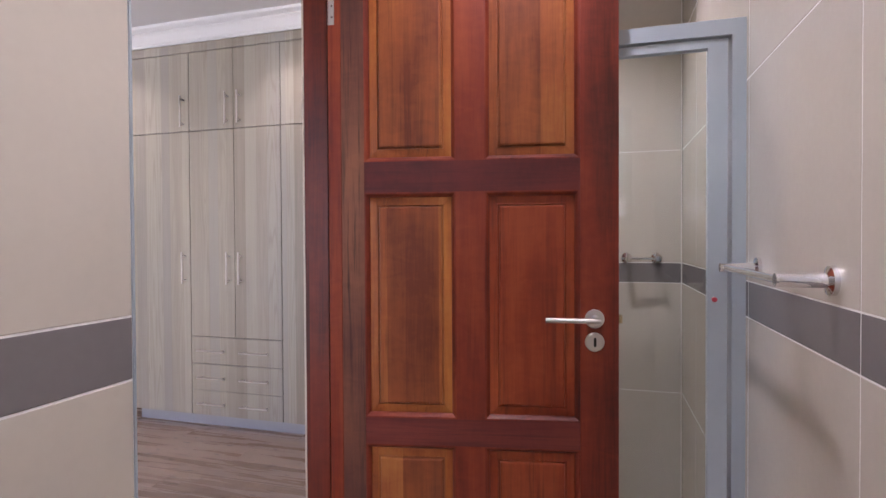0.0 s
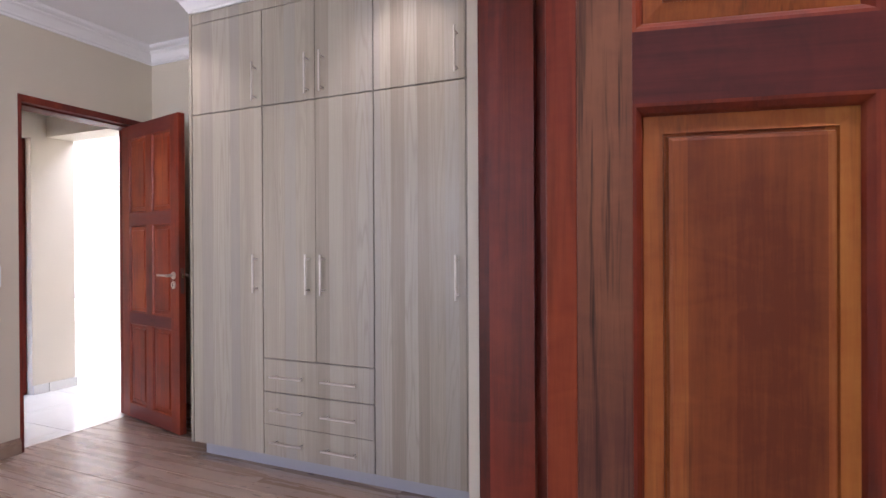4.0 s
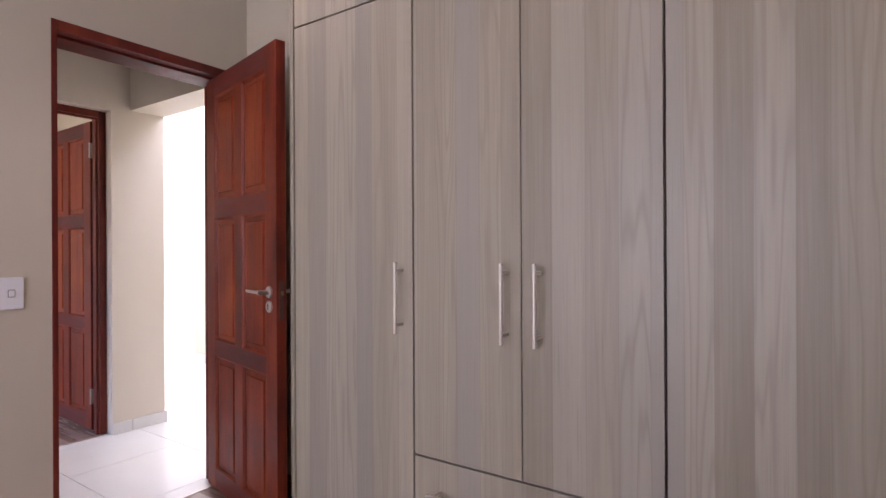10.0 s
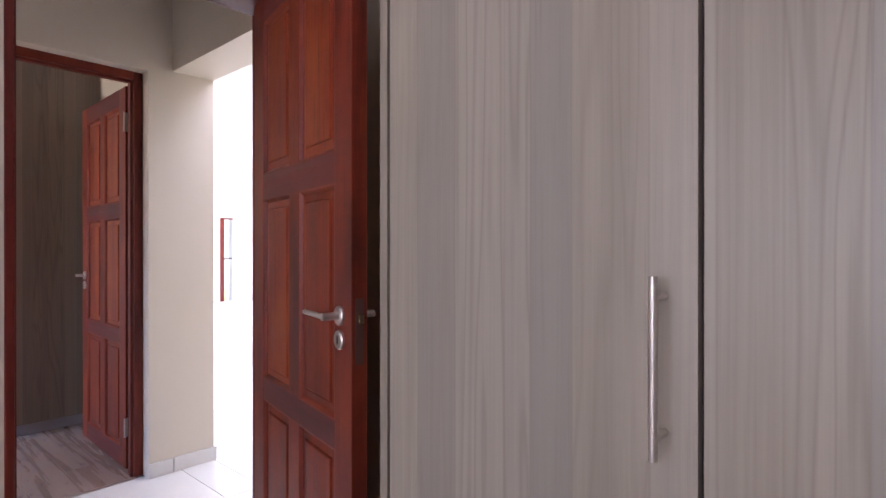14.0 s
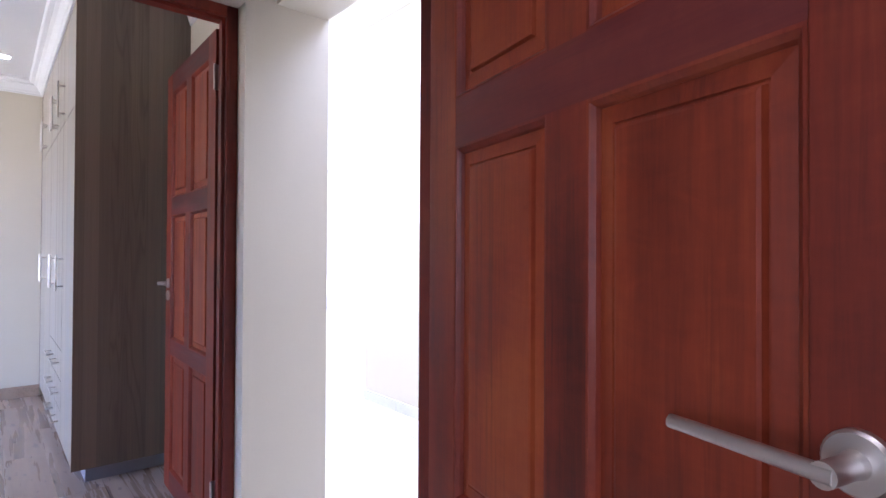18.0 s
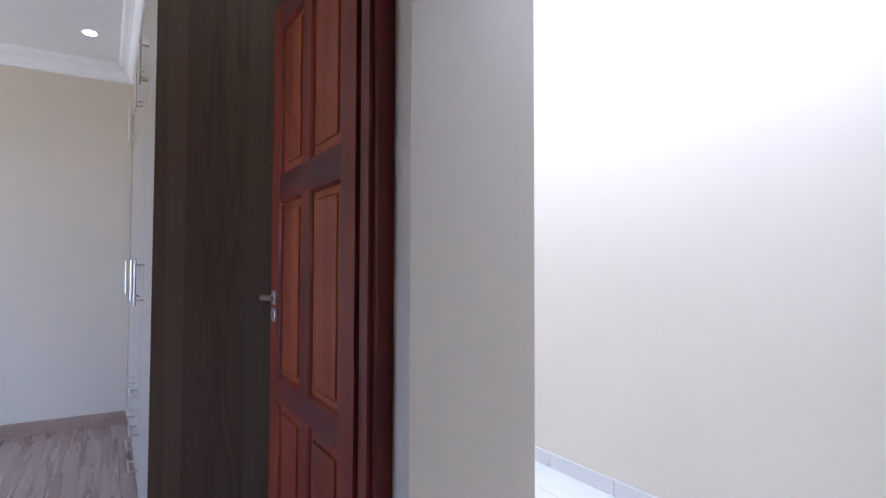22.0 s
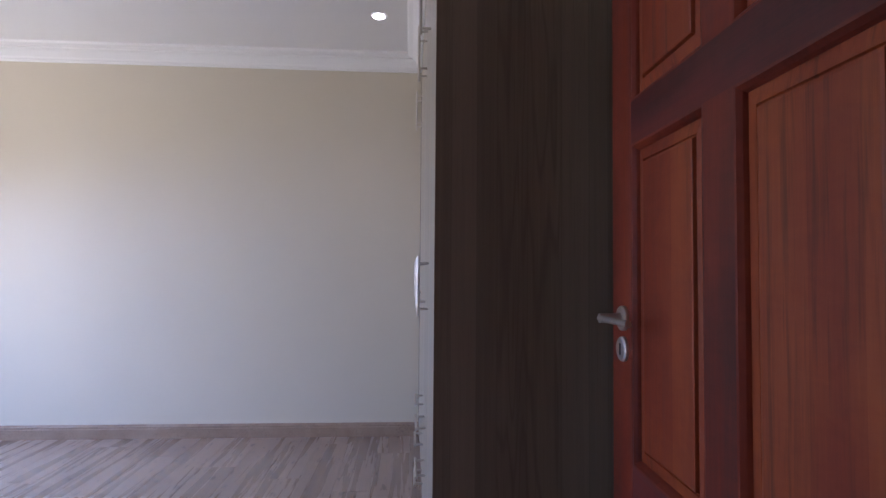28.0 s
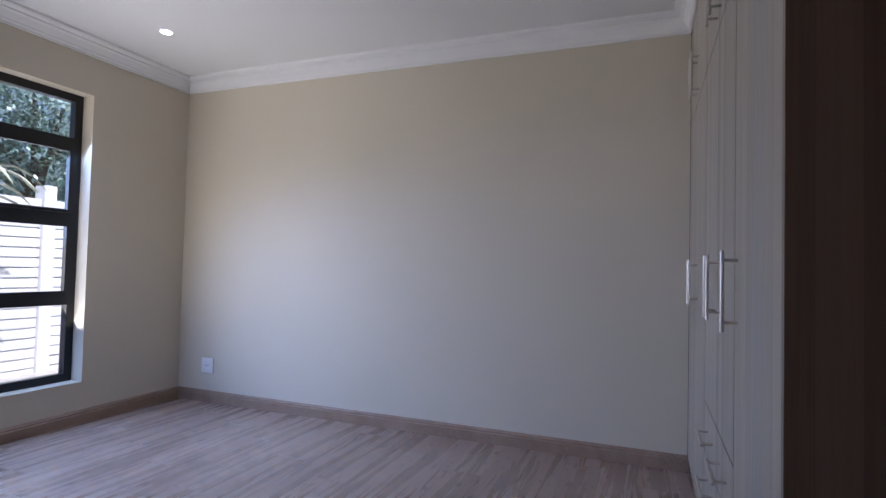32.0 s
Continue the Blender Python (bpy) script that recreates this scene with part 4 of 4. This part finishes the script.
# ---- planks ----
def planks(owner, x0, x1, y0, y1, w=0.192, l=1.285):
    row, y = 0, y0
    shared = {}
    while y < y1 - 0.02:
        yb = min(y + w, y1)
        x = x0 - ((row * 0.43) % 1.0) * l
        while x < x1:
            a, b = max(x, x0), min(x + l, x1)
            if b - a > 0.02:
                key = (round(b - a, 3), round(yb - y, 3))
                if key not in shared:
                    lx, ly = b - a - 0.0007, yb - y - 0.0007
                    bm = bmesh.new()
                    e = 0.0008
                    bot = [bm.verts.new(v) for v in ((0, 0, -0.008), (lx, 0, -0.008), (lx, ly, -0.008), (0, ly, -0.008))]
                    mid = [bm.verts.new(v) for v in ((0, 0, -e), (lx, 0, -e), (lx, ly, -e), (0, ly, -e))]
                    top = [bm.verts.new(v) for v in ((e, e, 0), (lx - e, e, 0), (lx - e, ly - e, 0), (e, ly - e, 0))]
                    for u, v in ((bot, mid), (mid, top)):
                        for i in range(4):
                            bm.faces.new((u[i], u[(i + 1) % 4], v[(i + 1) % 4], v[i]))
                    bm.faces.new(top)
                    shared[key] = mesh_of("plank", bm, OAK)
                piece("plank", shared[key], owner, (a, y, 0))
            x += l
        y, row = y + w, row + 1


planks(FLOOR_E, X_D2 - 0.07, X_B, Y_S, Y_BACK)
planks(FLOOR_W, X_FAR, X_D3 - 0.06, Y_S, 4.60)


def floor_tiles(owner, x0, x1, y0, y1, sx, sy, s=0.6):
    i0, i1 = math.floor((x0 - sx) / s), math.ceil((x1 - sx) / s)
    j0, j1 = math.floor((y0 - sy) / s), math.ceil((y1 - sy) / s)
    shared = {}
    for i in range(i0, i1):
        for j in range(j0, j1):
            a, b = max(sx + i * s, x0), min(sx + (i + 1) * s, x1)
            c, d = max(sy + j * s, y0), min(sy + (j + 1) * s, y1)
            if b - a < 0.02 or d - c < 0.02:
                continue
            key = (round(b - a, 3), round(d - c, 3))
            if key not in shared:
                shared[key] = mesh_of("tile", boxes((0.0015, 0.0015, -0.006, b - a - 0.0015, d - c - 0.0015, 0.0), bevel=0.001), PORCELAIN)
            piece("floor_tile", shared[key], owner, (a, c, 0))


floor_tiles(FLOOR_L, X_D3 - 0.06, X_D2 - 0.07, 2.4, Y_LB, -3.86, 4.621)
floor_tiles(FLOOR_P, -9.0, -1.75, Y_LB, 7.5, -3.86, 4.621)
for o, x in ((FLOOR_E, X_D2 - 0.075), (FLOOR_W, X_D3 - 0.06)):
    y0, y1 = (D2 if o is FLOOR_E else D3)
    setting("threshold", boxes((x - 0.012, y0 + 0.04, 0.0, x + 0.012, y1 - 0.04, 0.004), bevel=0.0015), STEEL, "thin metal floor strip in the doorway", "threshold")

# ---- garden ----
setting("ground", boxes((-400, -400, -0.2, 400, 400, -0.12)), LAWN, "flat garden ground reaching the horizon", "ground")
# white backdrop added so the glass door looks pale against the dark horizon
setting("wall_garden_west", boxes((-18.2, 4.0, -0.12, -18.0, 22.0, 3.2)), FENCE, "plain white backdrop added beyond the glass door", "garden wall")
setting("paving", boxes((-11, -1.75, -0.12, 3, 0.07, -0.05)), PAVING, "grey paved strip outside the bedrooms", "paving")
FY = -1.80
fence = thing("precast_wall", "white precast concrete garden wall with ribbed panels", "garden wall", (0, FY, -0.12))
for k in range(8):
    x = -14.17 + k * 2.0
    part("post", boxes((x - 0.06, -0.075, 0, x + 0.06, 0.075, 1.92), bevel=0.01), FENCE, fence)
    part("panel", boxes((x + 0.06, -0.035, 0.03, x + 1.94, -0.012, 1.78)), FENCE, fence)
    for j in range(18):
        part("slat", boxes((x + 0.061, -0.012, 0.03 + j * 0.098, x + 1.939, 0.034, 0.03 + j * 0.098 + 0.086), bevel=0.005), FENCE, fence)


def tree(at, height, spread, seed, label):
    rnd = random.Random(seed)
    t = thing("tree", label, "tree", at)
    trunk = bmesh.new()
    top = Vector((0.1, 0, height * 0.55))
    tube(trunk, (0, 0, 0), top, 0.13, 0.08, 10)
    tips = []
    for i in range(9):
        a = i * 2.4 + rnd.random()
        st = top * (0.55 + 0.45 * rnd.random())
        en = st + Vector((math.cos(a) * spread * (0.5 + 0.4 * rnd.random()), math.sin(a) * spread * (0.5 + 0.4 * rnd.random()), height * (0.12 + 0.3 * rnd.random())))
        tube(trunk, st, en, 0.05, 0.018, 7)
        tips.append((st, en))
    part("trunk", trunk, BARK, t)
    verts, faces = [], []
    clumps = []
    for i in range(230):
        st, en = rnd.choice(tips)
        c = st.lerp(en, 0.45 + 0.7 * rnd.random()) + Vector((rnd.gauss(0, 1), rnd.gauss(0, 1), rnd.gauss(0, 0.8))) * spread * 0.24
        clumps.append((c, 0.12 + 0.2 * rnd.random()))
    for c, r in clumps:
        for k in range(75):
            p = c + Vector((rnd.gauss(0, 1), rnd.gauss(0, 1), rnd.gauss(0, 1))) * r * 0.62
            d = Vector((rnd.gauss(0, 1), rnd.gauss(0, 1), rnd.gauss(-0.3, 0.7))).normalized()
            s = d.cross(Vector((rnd.random(), rnd.random(), 1))).normalized() * 0.021
            n = len(verts)
            d *= 0.09
            verts += [p, p + d * 0.45 + s, p + d, p + d * 0.45 - s]
            faces.append((n, n + 1, n + 2, n + 3))
    me = bpy.data.meshes.new("crown")
    me.from_pydata([tuple(v) for v in verts], [], faces)
    me.materials.append(LEAF)
    ob = new("crown", me)
    ob.parent = t
    return t


tree((-9.6, -4.2, -0.12), 4.6, 1.7, 3, "leafy dark green tree behind the garden wall")
tree((0.9, -3.9, -0.12), 4.4, 1.6, 7, "leafy dark green tree outside the bathroom window")
tree((-12.2, -4.8, -0.12), 4.9, 1.8, 5, "leafy dark green tree behind the garden wall")
ag = thing("agave", "pale spiky agave growing against the garden wall", "plant", (-7.05, -1.30, -0.05))
rnd = random.Random(8)
part("stem", tube(bmesh.new(), (0, 0, 0), (0, 0, 1.62), 0.06, 0.045, 10), BARK, ag)
for i in range(18):
    a = i * 2.399
    bm = bmesh.new()
    ln, up = 0.6 + 0.25 * rnd.random(), 0.10 + 0.3 * rnd.random()
    prev = None
    for k in range(7):
        f = k / 6
        c = Vector((math.cos(a) * ln * f, math.sin(a) * ln * f, 1.58 + up * math.sin(f * 2.4) - 0.12 * f * f))
        s = Vector((-math.sin(a), math.cos(a), 0)) * (0.078 * (1 - f) ** 0.6 + 0.002)
        row = [bm.verts.new(c - s), bm.verts.new(c + Vector((0, 0, -0.012))), bm.verts.new(c + s)]
        if prev:
            bm.faces.new((prev[0], prev[1], row[1], row[0])), bm.faces.new((prev[1], prev[2], row[2], row[1]))
        prev = row
    part("leaf", bm, AGAVE, ag)
